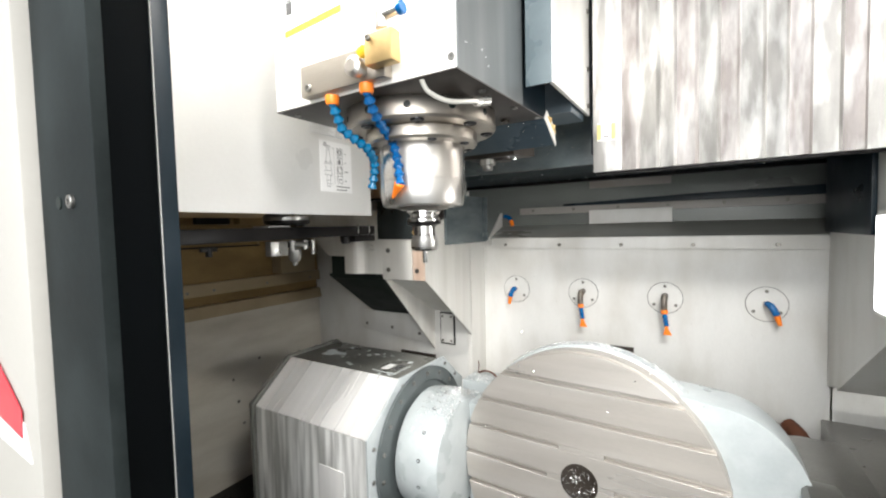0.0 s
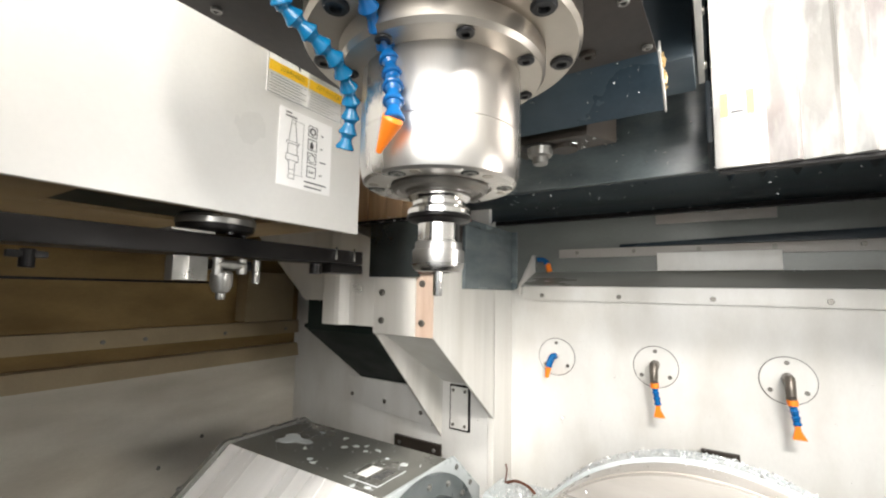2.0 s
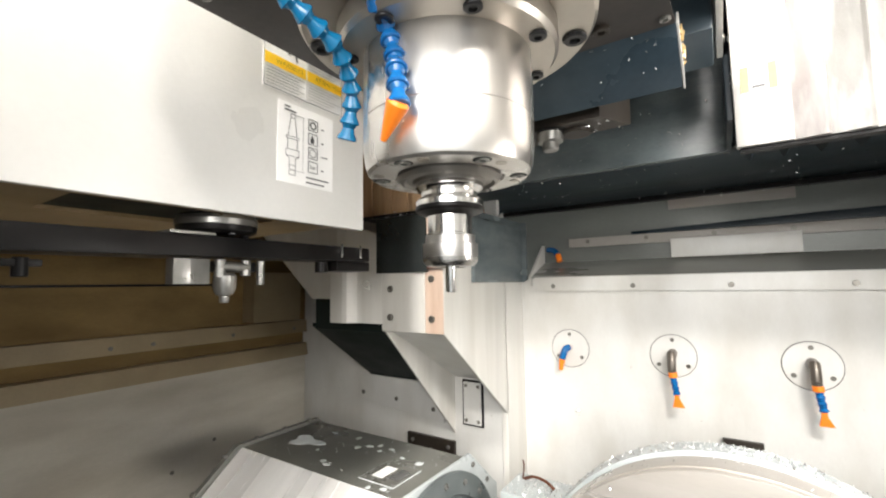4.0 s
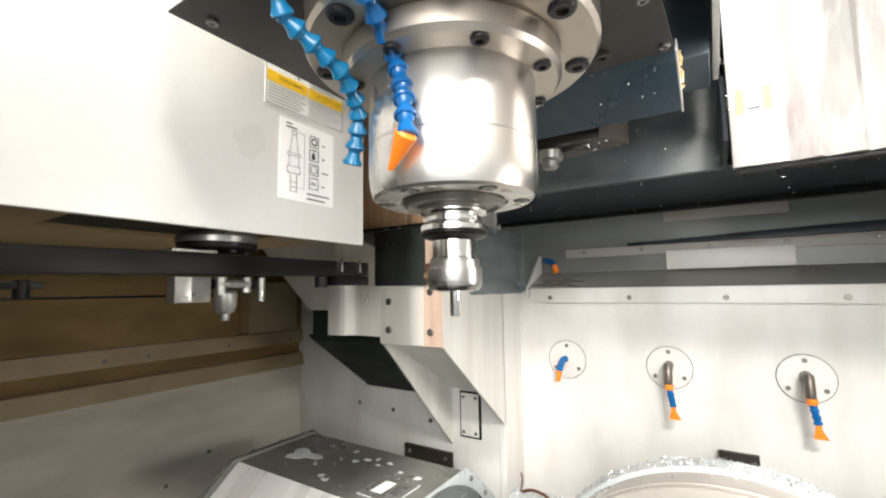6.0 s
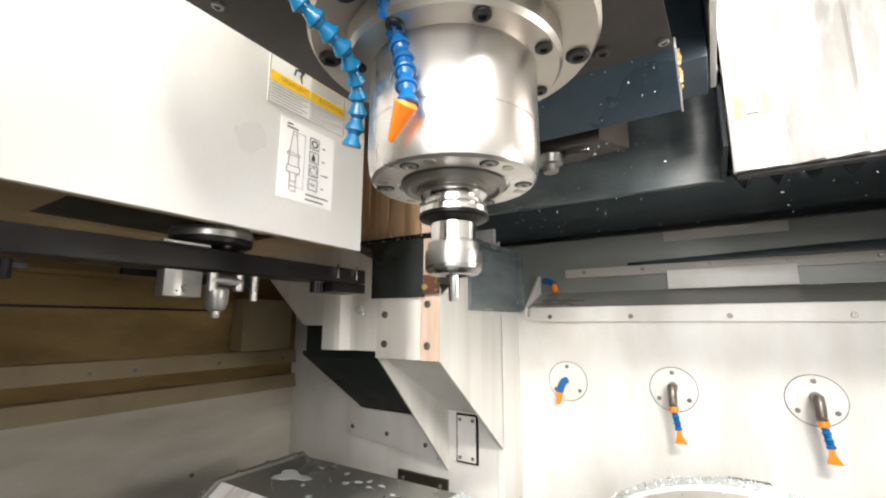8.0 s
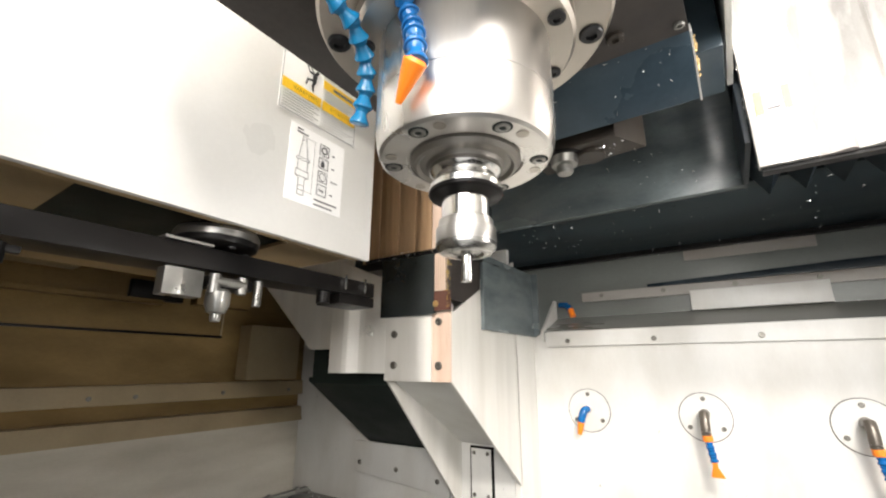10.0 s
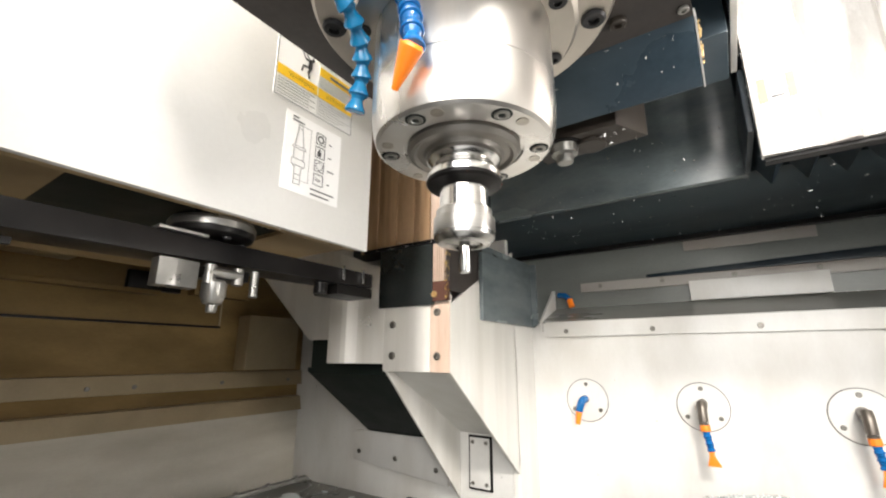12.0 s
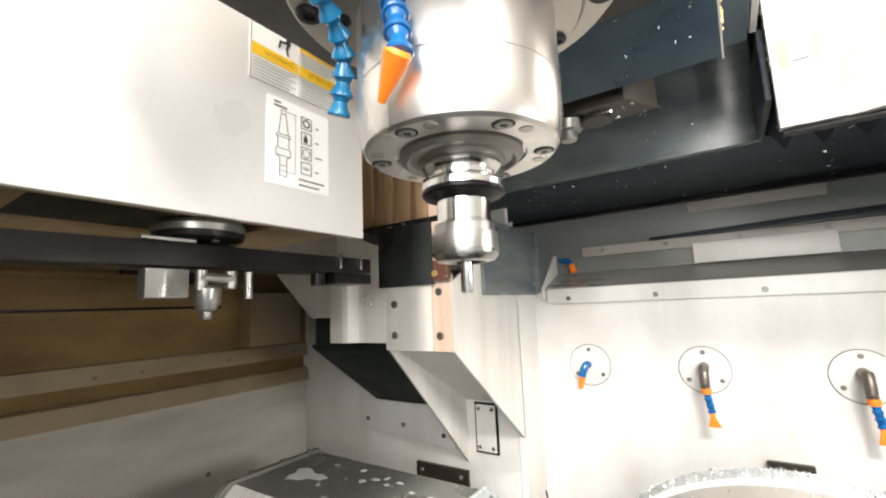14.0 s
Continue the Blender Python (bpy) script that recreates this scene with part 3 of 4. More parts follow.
part("hub", lathe([(0, 0), (0.052, 0), (0.060, 0.004), (0.062, 0.012), (0.058, 0.03), (0.03, 0.036), (0.03, 0.09), (0, 0.09)], Matrix.Translation((-0.768, 0.683, 1.492)) @ Matrix.Scale(0.92, 4), 48), IRON, arm, "dark hub disc")
part("hub_band", lathe([(0.0615, 0), (0.0630, 0.001), (0.0632, 0.010), (0.0600, 0.016), (0.059, 0.010), (0.0615, 0)], Matrix.Translation((-0.768, 0.683, 1.503)) @ Matrix.Scale(0.92, 4), 48), GRIP, arm, "worn steel band")
for a in range(5):
    screw((-0.768 + 0.040 * math.cos(a * 1.26), 0.683 + 0.040 * math.sin(a * 1.26), 1.492), (0, 0, -1), 0.006, arm, "bolt", BOLT)
part("clamp_plate", box(-0.79, -0.728, 0.598, 0.66, 1.486, 1.490, 0.001), GRIP, arm)
part("gripper_block", prism([(-0.755, 0.606), (-0.733, 0.606), (-0.730, 0.626), (-0.733, 0.655), (-0.755, 0.655)], "z", 1.416, 1.4515, 0.0015), GRIP, arm, "worn grey milled block")
part("gripper_jaw", box(-0.77, -0.735, 0.664, 0.728, 1.434, 1.450, 0.003), IRON, arm)
for y, r, z0 in ((0.672, 0.008, 1.425), (0.712, 0.0075, 1.428), (0.738, 0.006, 1.414)):
    part("pin", rod((-0.738, y, z0), (-0.738, y, 1.4525), r, 18, 0.001), GRIP, arm)
part("cross_pin", rod((-0.736, 0.668, 1.442), (-0.736, 0.716, 1.442), 0.0065, 16), GRIP, arm)
part("plunger", lathe([(0, 0), (0.006, 0), (0.007, 0.004), (0.007, 0.010), (0.012, 0.012), (0.016, 0.022), (0.016, 0.040), (0.012, 0.044), (0, 0.044)], Matrix.Translation((-0.742, 0.682, 1.388)), 24), GRIP, arm)
part("finger", box(-0.80, -0.738, 0.90, 0.99, 1.440, 1.459, 0.002), IRON, arm)
for y in (0.905, 0.955):
    part("guide_pin", box(-0.734, -0.731, y, y + 0.005, 1.466, 1.492, 0.001), POLISH, arm)
part("end_lug", lathe([(0, 0), (0.012, 0), (0.012, 0.02), (0, 0.02)], Matrix.Translation((-0.745, 0.868, 1.436)), 18), IRON, arm)
part("spring_clip", merge(box(-0.742, -0.732, 0.44, 0.475, 1.436, 1.444, 0.002), rod((-0.737, 0.458, 1.425), (-0.737, 0.458, 1.446), 0.007)), IRON, arm)

# ---- chute block in the corner ----
chute = thing("changer_duct", (-0.83, 1.46, 1.0), "cream sheet metal duct in the corner with a black underside opening", "duct")
part("front_sheet", prism([(-1.00, 1.375), (-0.83, 1.375), (-0.83, 1.297), (-0.652, 1.298), (-0.652, 1.46), (-1.00, 1.60)], "y", 1.1405, 1.148, 0.001), WALL_DRIP, chute)
part("side_sheet", prism([(1.1405, 1.298), (1.468, 1.038), (1.468, 1.62), (1.1405, 1.44)], "x", -0.658, -0.650, 0.001), WALL_DRIP, chute)
part("inner_sheet", prism([(1.1405, 1.297), (1.46, 0.960), (1.46, 1.34), (1.149, 1.40)], "x", -0.830, -0.824, 0.001), WALL_DRIP, chute, "cream inner cheek with a worn lower edge")
part("belly_sheet", prism([(1.149, 1.305), (1.149, 1.311), (1.461, 1.135), (1.461, 1.128)], "x", -0.824, -0.658, 0), WALL, chute)
# Black sheets replace the shaded interior of the duct's opening.
part("black_belly", prism([(1.20, 1.290), (1.20, 1.30), (1.461, 1.11), (1.461, 1.10)], "x", -1.17, -0.831, 0), BLACK, chute, "black sheet for the dark inside of the opening")
part("black_step", box(-1.15, -0.831, 1.195, 1.200, 1.285, 1.40, 0), BLACK, chute)
part("shoulder_sheet", prism([(-1.46, 1.64), (-1.14, 1.374), (-0.99, 1.374), (-0.99, 1.64)], "y", 1.172, 1.178, 0.001), WALL_DRIP, chute)
BEND = [(-1.000, 1.1395), (-1.000, 1.120), (-0.995, 1.113), (-0.950, 1.112), (-0.936, 1.115), (-0.924, 1.125), (-0.914, 1.1315), (-0.898, 1.134), (-0.831, 1.134), (-0.831, 1.1395)]
part("bent_flange", prism(BEND, "z", 1.314, 1.487, 0.0008), WALL_DRIP, chute, "bent cream flange plate")
part("flange_tail", box(-0.8308, -0.7005, 1.134, 1.1395, 1.2985, 1.439, 0.0004), WALL_DRIP, chute)
for x, z in ((-0.803, 1.401), (-0.803, 1.332), (-0.682, 1.331), (-0.682, 1.424)):
    screw((x, 1.134 if x < -0.7 else 1.138, z), (0, -1, 0), 0.0085, chute, material=SCREW)
part("rust_strip", box(-0.700, -0.651, 1.137, 1.1402, 1.298, 1.445, 0.0005), COPPER, chute, "rust-tinted strip")
hatch = part("inspection_plate", box(-0.790, -0.731, 1.4525, 1.4563, 0.995, 1.118, 0.001), WALL, chute)
part("gasket", box(-0.7955, -0.7255, 1.4565, 1.4618, 0.9895, 1.1235, 0.001), IRON, chute)
for x in (-0.781, -0.740):
    for z in (1.006, 1.107):
        screw((x, 1.4525, z), (0, -1, 0), 0.005, chute, material=SCREW)

flap_cover = thing("shutter_box", (-0.75, 1.2, 1.44), "dark shiny shutter box above the duct", "cover")
part("front_plate", box(-0.845, -0.690, 1.128, 1.139, 1.440, 1.578, 0.002), GLOSS, flap_cover)
part("foot_plate", box(-0.692, -0.651, 1.130, 1.139, 1.447, 1.49, 0.001), FOOT, flap_cover, "oily red-brown foot")
for k in range(5):
    part("rib", box(-0.688 + k * 0.006, -0.684 + k * 0.006, 1.128, 1.138, 1.49, 1.575, 0.001), COPPER, flap_cover)
part("top_plate", box(-0.90, -0.640, 1.125, 1.46, 1.579, 1.587, 0.002), IRON, flap_cover)
part("side_plate", box(-0.662, -0.652, 1.14, 1.27, 1.47, 1.578, 0.001), UNDER, flap_cover)
screw((-0.685, 1.130, 1.462), (0, -1, 0), 0.007, flap_cover, material=BRASS)

guide_box = thing("guide_box", (-0.63, 1.45, 1.41), "blue-grey wet sheet box beside the duct", "cover")
part("side_sheet", box(-0.650, -0.640, 1.268, 1.60, 1.414, 1.60, 0.002), WET_LIT_BLUE, guide_box)
part("end_sheet", prism([(-0.640, 1.414), (-0.624, 1.42), (-0.624, 1.60), (-0.640, 1.60)], "y", 1.57, 1.578, 0.001), WET_LIT_BLUE, guide_box)

column_sheet = thing("telescopic_sheet", (-0.79, 1.15, 1.588), "rust-tinted ribbed sheet behind the spindle", "cover")
x = -0.93
for k, w in enumerate((0.052, 0.018, 0.046, 0.014, 0.040, 0.012, 0.036, 0.030, 0.034)):
    part("rib", box(x, x + w - 0.002, 1.150 + 0.002 * (k % 2), 1.156 + 0.001 * (k % 2), 1.588, 2.10, 0.0008), COPPER if k > 6 else BUFF, column_sheet)
    x += w
part("backing", box(-0.94, -0.63, 1.157, 1.160, 1.588, 2.10, 0), TAN, column_sheet)


# ---- spindle head ----
SX, SY = -0.348, 0.694
head = thing("milling_head", (SX, SY, 1.71), "box-shaped milling head clad in brushed sheet metal", "milling head")
part("front_sheet", box(-0.562, -0.160, 0.508, 0.514, 1.708, 2.58, 0.002), WHITE, head, "pale grey front sheet")
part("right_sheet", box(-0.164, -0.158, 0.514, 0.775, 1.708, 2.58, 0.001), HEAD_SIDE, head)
part("left_sheet", box(-0.562, -0.556, 0.514, 1.05, 1.708, 2.58, 0.001), SHEET, head)
part("bottom_sheet", prism([(-0.562, 0.508), (-0.158, 0.508), (-0.146, 0.868), (-0.562, 0.868)], "z", 1.706, 1.7085, 0.001), UNDER, head, "brownish underside sheet, grime and shade in its colour")
part("rear_flap", prism([(0.866, 1.7065), (0.943, 1.660), (0.946, 1.664), (0.870, 1.7115)], "x", -0.40, -0.146, 0.001), BACKPLATE, head, "dark sealing flap")
part("flap_lip", prism([(0.869, 1.706), (0.945, 1.658), (0.948, 1.664), (0.930, 1.704), (0.882, 1.727)], "x", -0.1455, -0.1435, 0), SHEET, head)
for k in range(7):
    part("grime", rod((-0.1435, 0.888 + 0.008 * k, 1.710 - 0.004 * k), (-0.1415 - 0.001 * (k % 2), 0.891 + 0.008 * k, 1.715 - 0.004 * k + 0.004 * (k % 3)), 0.0016 + 0.0006 * (k % 3), 7), BRASS, head, "yellowish grime")
part("back_block", box(-0.55, -0.17, 0.80, 0.955, 1.725, 2.58, 0.003), DARK, head, "blue-black casting")
for x, y in ((-0.172, 0.62), (-0.165, 0.75), (-0.54, 0.54), (-0.155, 0.85)):
    screw((x, y, 1.706), (0, 0, -1), 0.006, head)
screw((-0.166, 0.509, 1.725), (0, -1, 0), 0.006, head)

head_label = thing("head_label", (-0.45, 0.508, 1.80), "white warning label with a yellow stripe and a hand sign", "label")
part("sheet", box(-0.530, -0.366, 0.5066, 0.5078, 1.790, 1.960, 0), PAPER, head_label)
part("stripe", prism([(-0.527, 1.840), (-0.381, 1.850), (-0.381, 1.862), (-0.527, 1.852)], "y", 0.5056, 0.5064, 0), YELLOW, head_label, "yellow stripe")
part("stripe", prism([(-0.470, 1.925), (-0.381, 1.931), (-0.381, 1.943), (-0.470, 1.937)], "y", 0.5056, 0.5064, 0), YELLOW, head_label, "yellow stripe")
part("hand_sign", merge(box(-0.522, -0.506, 0.5056, 0.5064, 1.880, 1.902, 0), *[box(-0.523 + 0.005 * k, -0.520 + 0.005 * k, 0.5056, 0.5064, 1.900, 1.922, 0) for k in range(4)]), INK, head_label)

spindle = thing("spindle", (SX, SY, 1.52), "polished steel spindle nose bolted under the head", "spindle")
C = Matrix.Translation((SX, SY, 0))
flange = part("flange", lathe([(0.06, 1.710), (0.150, 1.710), (0.152, 1.706), (0.152, 1.672), (0.148, 1.667), (0.112, 1.666), (0.06, 1.666)], C, 96), TURNED, spindle, "wide turned flange")
ring = part("upper_ring", lathe([(0.08, 1.668), (0.110, 1.668), (0.114, 1.664), (0.114, 1.645), (0.110, 1.640), (0.088, 1.639), (0.08, 1.639)], C, 96), TURNED, spindle)
barrel = part("barrel", lathe([(0.05, 1.642), (0.0866, 1.642), (0.0874, 1.640), (0.0874, 1.572), (0.0868, 1.5714), (0.0868, 1.5706), (0.0874, 1.570), (0.0874, 1.545), (0.0855, 1.530), (0.083, 1.522), (0.080, 1.5195), (0.057, 1.5195), (0.0565, 1.522), (0.053, 1.522), (0.05, 1.524)], C, 128), STEEL, spindle, "mirror-bright barrel")
part("nose_ring", lathe([(0.030, 1.530), (0.053, 1.524), (0.0535, 1.518), (0.050, 1.514), (0.047, 1.513), (0.044, 1.516), (0.038, 1.515), (0.036, 1.512), (0.030, 1.512)], C, 96), NOSE, spindle)
for a in range(6):
    t = radians(a * 60 - 33)
    down = Matrix.Translation((SX + 0.0705 * math.cos(t), SY + 0.0705 * math.sin(t), 1.5197)) @ Euler((radians(180), 0, 0)).to_matrix().to_4x4()
    part("counterbore", lathe([(0, 0), (0.0088, 0), (0.0088, 0.0005), (0, 0.0006)], down, 20), BLACK, barrel, "dark counterbore")
    part("bolt", lathe([(0, 0), (0.0066, 0), (0.0066, 0.0012), (0.0058, 0.0018), (0.0036, 0.0018), (0.0032, 0.0008), (0, 0.0008)], down, 18), GRIP, barrel, "grey socket bolt")
    part("socket", lathe([(0, 0.0007), (0.0032, 0.0007), (0.0032, 0.0011), (0, 0.0011)], down, 6), BLACK, barrel)
    t2 = t + radians(17)
    part("plug", lathe([(0, 0), (0.0055, 0), (0.0055, 0.0008), (0.003, 0.0009), (0, 0.0002)], Matrix.Translation((SX + 0.0715 * math.cos(t2), SY + 0.0715 * math.sin(t2), 1.5196)) @ Euler((radians(180), 0, 0)).to_matrix().to_4x4(), 16), TURNED, barrel)
for a in range(8):
    t = radians(a * 45 - 14)
    part("bolt", lathe([(0.0125, 0), (0.0125, 0.002), (0.0105, 0.004), (0.006, 0.004), (0.005, 0.0005), (0, 0.0005)], Matrix.Translation((SX + 0.134 * math.cos(t), SY + 0.134 * math.sin(t), 1.6665)) @ Euler((radians(180), 0, 0)).to_matrix().to_4x4(), 20), BOLT, flange, "black socket bolt")
    t2 = radians(a * 45 - 45)
    part("bolt", lathe([(0.0085, 0), (0.0085, 0.002), (0.007, 0.003), (0.004, 0.003), (0.0035, 0.0005), (0, 0.0005)], Matrix.Translation((SX + 0.100 * math.cos(t2), SY + 0.100 * math.sin(t2), 1.6395)) @ Euler((radians(180), 0, 0)).to_matrix().to_4x4(), 18), BOLT, ring, "black socket bolt")
for a in range(12):
    t = radians(a * 30 - 65)
    d = Vector((math.cos(t), math.sin(t), 0))
    p = Vector((SX, SY, 1.688)) + d * 0.1512
    part("side_hole", rod(p, p + d * 0.0012, 0.0065, 14), BLACK, flange)

holder = thing("tool_holder", (SX, SY, 1.40), "steel collet chuck holding a small end mill in the spindle", "tool holder")
part("flange", lathe([(0.02, 1.516), (0.0335, 1.516), (0.0345, 1.514), (0.0345, 1.508), (0.033, 1.506), (0.029, 1.503), (0.029, 1.499), (0.033, 1.496), (0.0345, 1.494), (0.0345, 1.489), (0.033, 1.487), (0.0, 1.487)], C, 64), POLISH, holder, "grooved gripper flange")
part("skirt", lathe([(0.0, 1.4885), (0.0346, 1.4885), (0.0352, 1.4877), (0.0352, 1.4852), (0.0335, 1.4832), (0.024, 1.4800), (0.0225, 1.479), (0, 1.479)], C, 48), IRON, holder)
part("neck", lathe([(0, 1.480), (0.0226, 1.480), (0.0226, 1.462), (0.0240, 1.461), (0.0240, 1.456), (0, 1.456)], C, 64), POLISH, holder)
nut = lathe([(0, 1.4595), (0.0250, 1.4595), (0.0255, 1.4588), (0.0255, 1.4515), (0.0276, 1.4512), (0.0280, 1.4506), (0.0280, 1.4345), (0.0274, 1.4325), (0.0238, 1.4285), (0.017, 1.4275), (0.015, 1.430), (0, 1.430)], C, 64)
part("collet_nut", nut, NUT, holder)
part("end_mill", lathe([(0, 1.440), (0.0052, 1.440), (0.0052, 1.404), (0.0046, 1.4025), (0, 1.4035)], C, 24), POLISH, holder, "slim bright cutter")

# ---- coolant hoses ----
manifold = thing("coolant_manifold", (-0.37, 0.495, 1.73), "brownish steel coolant block on the head's front", "manifold")
part("block", box(-0.468, -0.275, 0.488, 0.507, 1.714, 1.768, 0.002), TURNED, manifold)
part("brass_block", box(-0.296, -0.243, 0.465, 0.4879, 1.726, 1.773, 0.003), BRASS, manifold, "brass distributor block")
part("union", lathe([(0, 0), (0.013, 0), (0.013, 0.008), (0.016, 0.010), (0.016, 0.022), (0.010, 0.026), (0, 0.026)], along((-0.323, 0.488, 1.733), (-0.323, 0.40, 1.733)), 24), STEEL, manifold)
part("elbow", merge(rod((-0.268, 0.475, 1.778), (-0.268, 0.475, 1.802), 0.010), rod((-0.268, 0.475, 1.797), (-0.236, 0.475, 1.799), 0.008)), STEEL, manifold)
part("blue_collar", rod((-0.236, 0.475, 1.799), (-0.226, 0.475, 1.7995), 0.010), BLUE_DEEP, manifold, "blue push ring")
part("yellow_cap", rod((-0.314, 0.475, 1.752), (-0.302, 0.475, 1.756), 0.009), YELLOW, manifold)
screw((-0.448, 0.488, 1.727), (0, -1, 0), 0.007, manifold)
screw((-0.285, 0.462, 1.765), (0, -1, 0), 0.005, manifold)


def segmented_hose(name, points, n, material, label, r=0.0095):
    h = thing(name, points[0], label, "coolant hose", "coolant hoses on the head")
    part("collar", lathe([(0, 0), (0.012, 0), (0.012, 0.012), (0.010, 0.016), (0, 0.016)], along(Vector(points[0]) + Vector((0, 0, 0.014)), points[0]), 20), ORANGE, h, "orange collar")
    ps = curve_points(points, n + 1)
    for a, b in zip(ps, ps[1:]):
        le = (b - a).length
        rows = [(0, -0.004), (r * 0.62, -0.004), (r * 0.80, 0.0), (r * 0.72, le * 0.12), (r * 0.60, le * 0.25), (r * 0.72, le * 0.5), (r * 1.02, le * 0.80), (r * 1.06, le * 0.92), (r * 0.95, le * 1.0), (r * 0.6, le * 1.02), (0, le * 1.02)]
        part("segment", lathe(rows, along(a, b), 18), material, h)
    return h, ps


hose, ps = segmented_hose("coolant_hose", [(-0.403, 0.500, 1.695), (-0.407, 0.515, 1.676), (-0.412, 0.531, 1.657), (-0.405, 0.560, 1.642), (-0.402, 0.590, 1.630), (-0.414, 0.621, 1.612), (-0.424, 0.630, 1.588), (-0.434, 0.633, 1.560)], 13, BLUE, "segmented light blue plastic coolant hose hanging beside the spindle")
hose2, ps = segmented_hose("coolant_hose", [(-0.324, 0.500, 1.700), (-0.335, 0.530, 1.675), (-0.348, 0.575, 1.655), (-0.354, 0.605, 1.640), (-0.345, 0.604, 1.610), (-0.335, 0.595, 1.585), (-0.330, 0.591, 1.556)], 12, BLUE_DEEP, "segmented blue plastic coolant hose with an orange nozzle")
part("nozzle", merge(lathe([(0, 0), (0.0080, 0), (0.0098, 0.003), (0.0092, 0.007), (0.0026, 0.037), (0.0022, 0.035), (0, 0.034)], along((-0.329, 0.590, 1.560), (-0.358, 0.600, 1.529)), 20)), ORANGE, hose2, "orange cone nozzle")

pale_tube = thing("lubrication_tube", (-0.2, 0.62, 1.70), "thin pale tube looped under the head", "tube")
part("tube", tube([(-0.225, 0.515, 1.706), (-0.222, 0.530, 1.690), (-0.205, 0.560, 1.680), (-0.185, 0.595, 1.684), (-0.172, 0.628, 1.690)], 0.004), HOSE_W, pale_tube)
part("fitting", rod((-0.182, 0.612, 1.687), (-0.168, 0.640, 1.693), 0.0085), STEEL, pale_tube)

# ---- upper right covers ----
side_box = thing("column_cover", (-0.13, 0.93, 1.75), "pale sheet metal cover beside the milling head", "machine cover")
part("front_sheet", box(-0.152, -0.100, 0.777, 0.783, 1.75, 2.58, 0.001), SLATE, side_box)
part("side_sheet", box(-0.106, -0.098, 0.783, 1.086, 1.75, 2.58, 0.001), SHEET, side_box)
for z in (1.77, 1.86, 2.0):
    screw((-0.098, 1.066, z), (1, 0, 0), 0.006, side_box, material=SCREW)
dark_panel = thing("cross_slide", (-0.4, 1.2, 1.66), "blue-black cross slide casting behind the spindle", "casting")
part("body", box(-0.62, -0.110, 0.958, 1.075, 1.7348, 2.58, 0.004), BACKPLATE, dark_panel)
# Paler than the casting: light falling on this plate is in its tone.
part("back_plate", box(-0.62, -0.092, 1.282, 1.30, 1.655, 2.58, 0.001), WET_LIT_BLUE, dark_panel, "blue-grey plate, light on it put into a paler tone")
part("corner_post", box(-0.098, -0.090, 1.102, 1.281, 1.655, 1.76, 0.001), DARK, dark_panel)
part("knob", lathe([(0, 0), (0.011, 0), (0.013, 0.003), (0.013, 0.012), (0.020, 0.014), (0.022, 0.028), (0, 0.03)], Matrix.Translation((-0.339, 0.990, 1.624)), 24), GRIP, dark_panel, "round steel knob")
part("knob_block", prism([(-0.395, 0.962), (-0.255, 0.965), (-0.222, 1.025), (-0.385, 1.040)], "z", 1.653, 1.7345, 0.003), BRONZE, dark_panel, "oily brown block")
part("boss", rod((-0.300, 1.002, 1.6535), (-0.300, 1.002, 1.646), 0.022, 28), BRONZE, dark_panel)
part("knob_flange", rod((-0.339, 0.990, 1.6535), (-0.339, 0.990, 1.6515), 0.030, 28), IRON, dark_panel)
for x, y in ((-0.27, 0.85), (-0.22, 0.83), (-0.33, 0.86)):
    screw((x, y, 1.706), (0, 0, -1), 0.010, dark_panel, "bolt", BRONZE)

pleated = thing("pleated_way_cover", (0.19, 1.09, 1.606), "bright stainless pleated way cover", "way cover")
part("end_panel", box(-0.089, -0.022, 1.084, 1.100, 1.606, 2.58, 0.002), PLEAT, pleated)
x, k = -0.022, 0
while x < 0.60:
    w = 0.040 + 0.006 * math.sin(k * 2.3)
    part("pleat", prism([(x, 1.089), (x + w * 0.82, 1.079), (x + w * 0.95, 1.083), (x + w, 1.0895), (x + w, 1.10), (x, 1.10)], "z", 1.606, 2.58, 0), PLEAT_DULL if k % 5 in (0, 3) else PLEAT, pleated)
    x, k = x + w, k + 1
part("bottom_wiper", box(-0.085, 0.62, 1.092, 1.11, 1.600, 1.6055, 0.001), IRON, pleated)
for i in range(14):
    x = -0.088 + 0.05 * i
    part("fold", prism([(x, 1.672), (x + 0.025, 1.628), (x + 0.05, 1.672), (x + 0.05, 1.676), (x + 0.025, 1.640), (x, 1.676)], "y", 1.112, 1.284, 0), DARK, pleated, "blue-black bellows fold")
cover_label = thing("cover_label", (-0.058, 1.083, 1.70), "small yellow and white label on the way cover", "label")
part("sheet", box(-0.079, -0.036, 1.0826, 1.0838, 1.683, 1.726, 0), PAPER, cover_label)
for x in (-0.079, -0.046):
    part("yellow_field", box(x, x + 0.010, 1.0816, 1.0824, 1.685, 1.724, 0), PALE_YELLOW, cover_label)
part("text_bar", box(-0.066, -0.050, 1.0816, 1.0824, 1.690, 1.694, 0), INK_GREY, cover_label)

GLOW = bpy.data.materials.new("lamp_diffuser")
GLOW.use_nodes = True
g = GLOW.node_tree.nodes["Principled BSDF"]
g.inputs["Emission Color"].default_value, g.inputs["Emission Strength"].default_value = (1, 0.98, 0.95, 1), 2.5
work_lamp = thing("work_lamp", (0.46, 1.02, 1.28), "flat white work lamp on the side wall, switched on", "lamp")
part("housing", box(0.452, 0.4615, 0.84, 1.165, 1.275, 1.488, 0.002), WHITE, work_lamp)
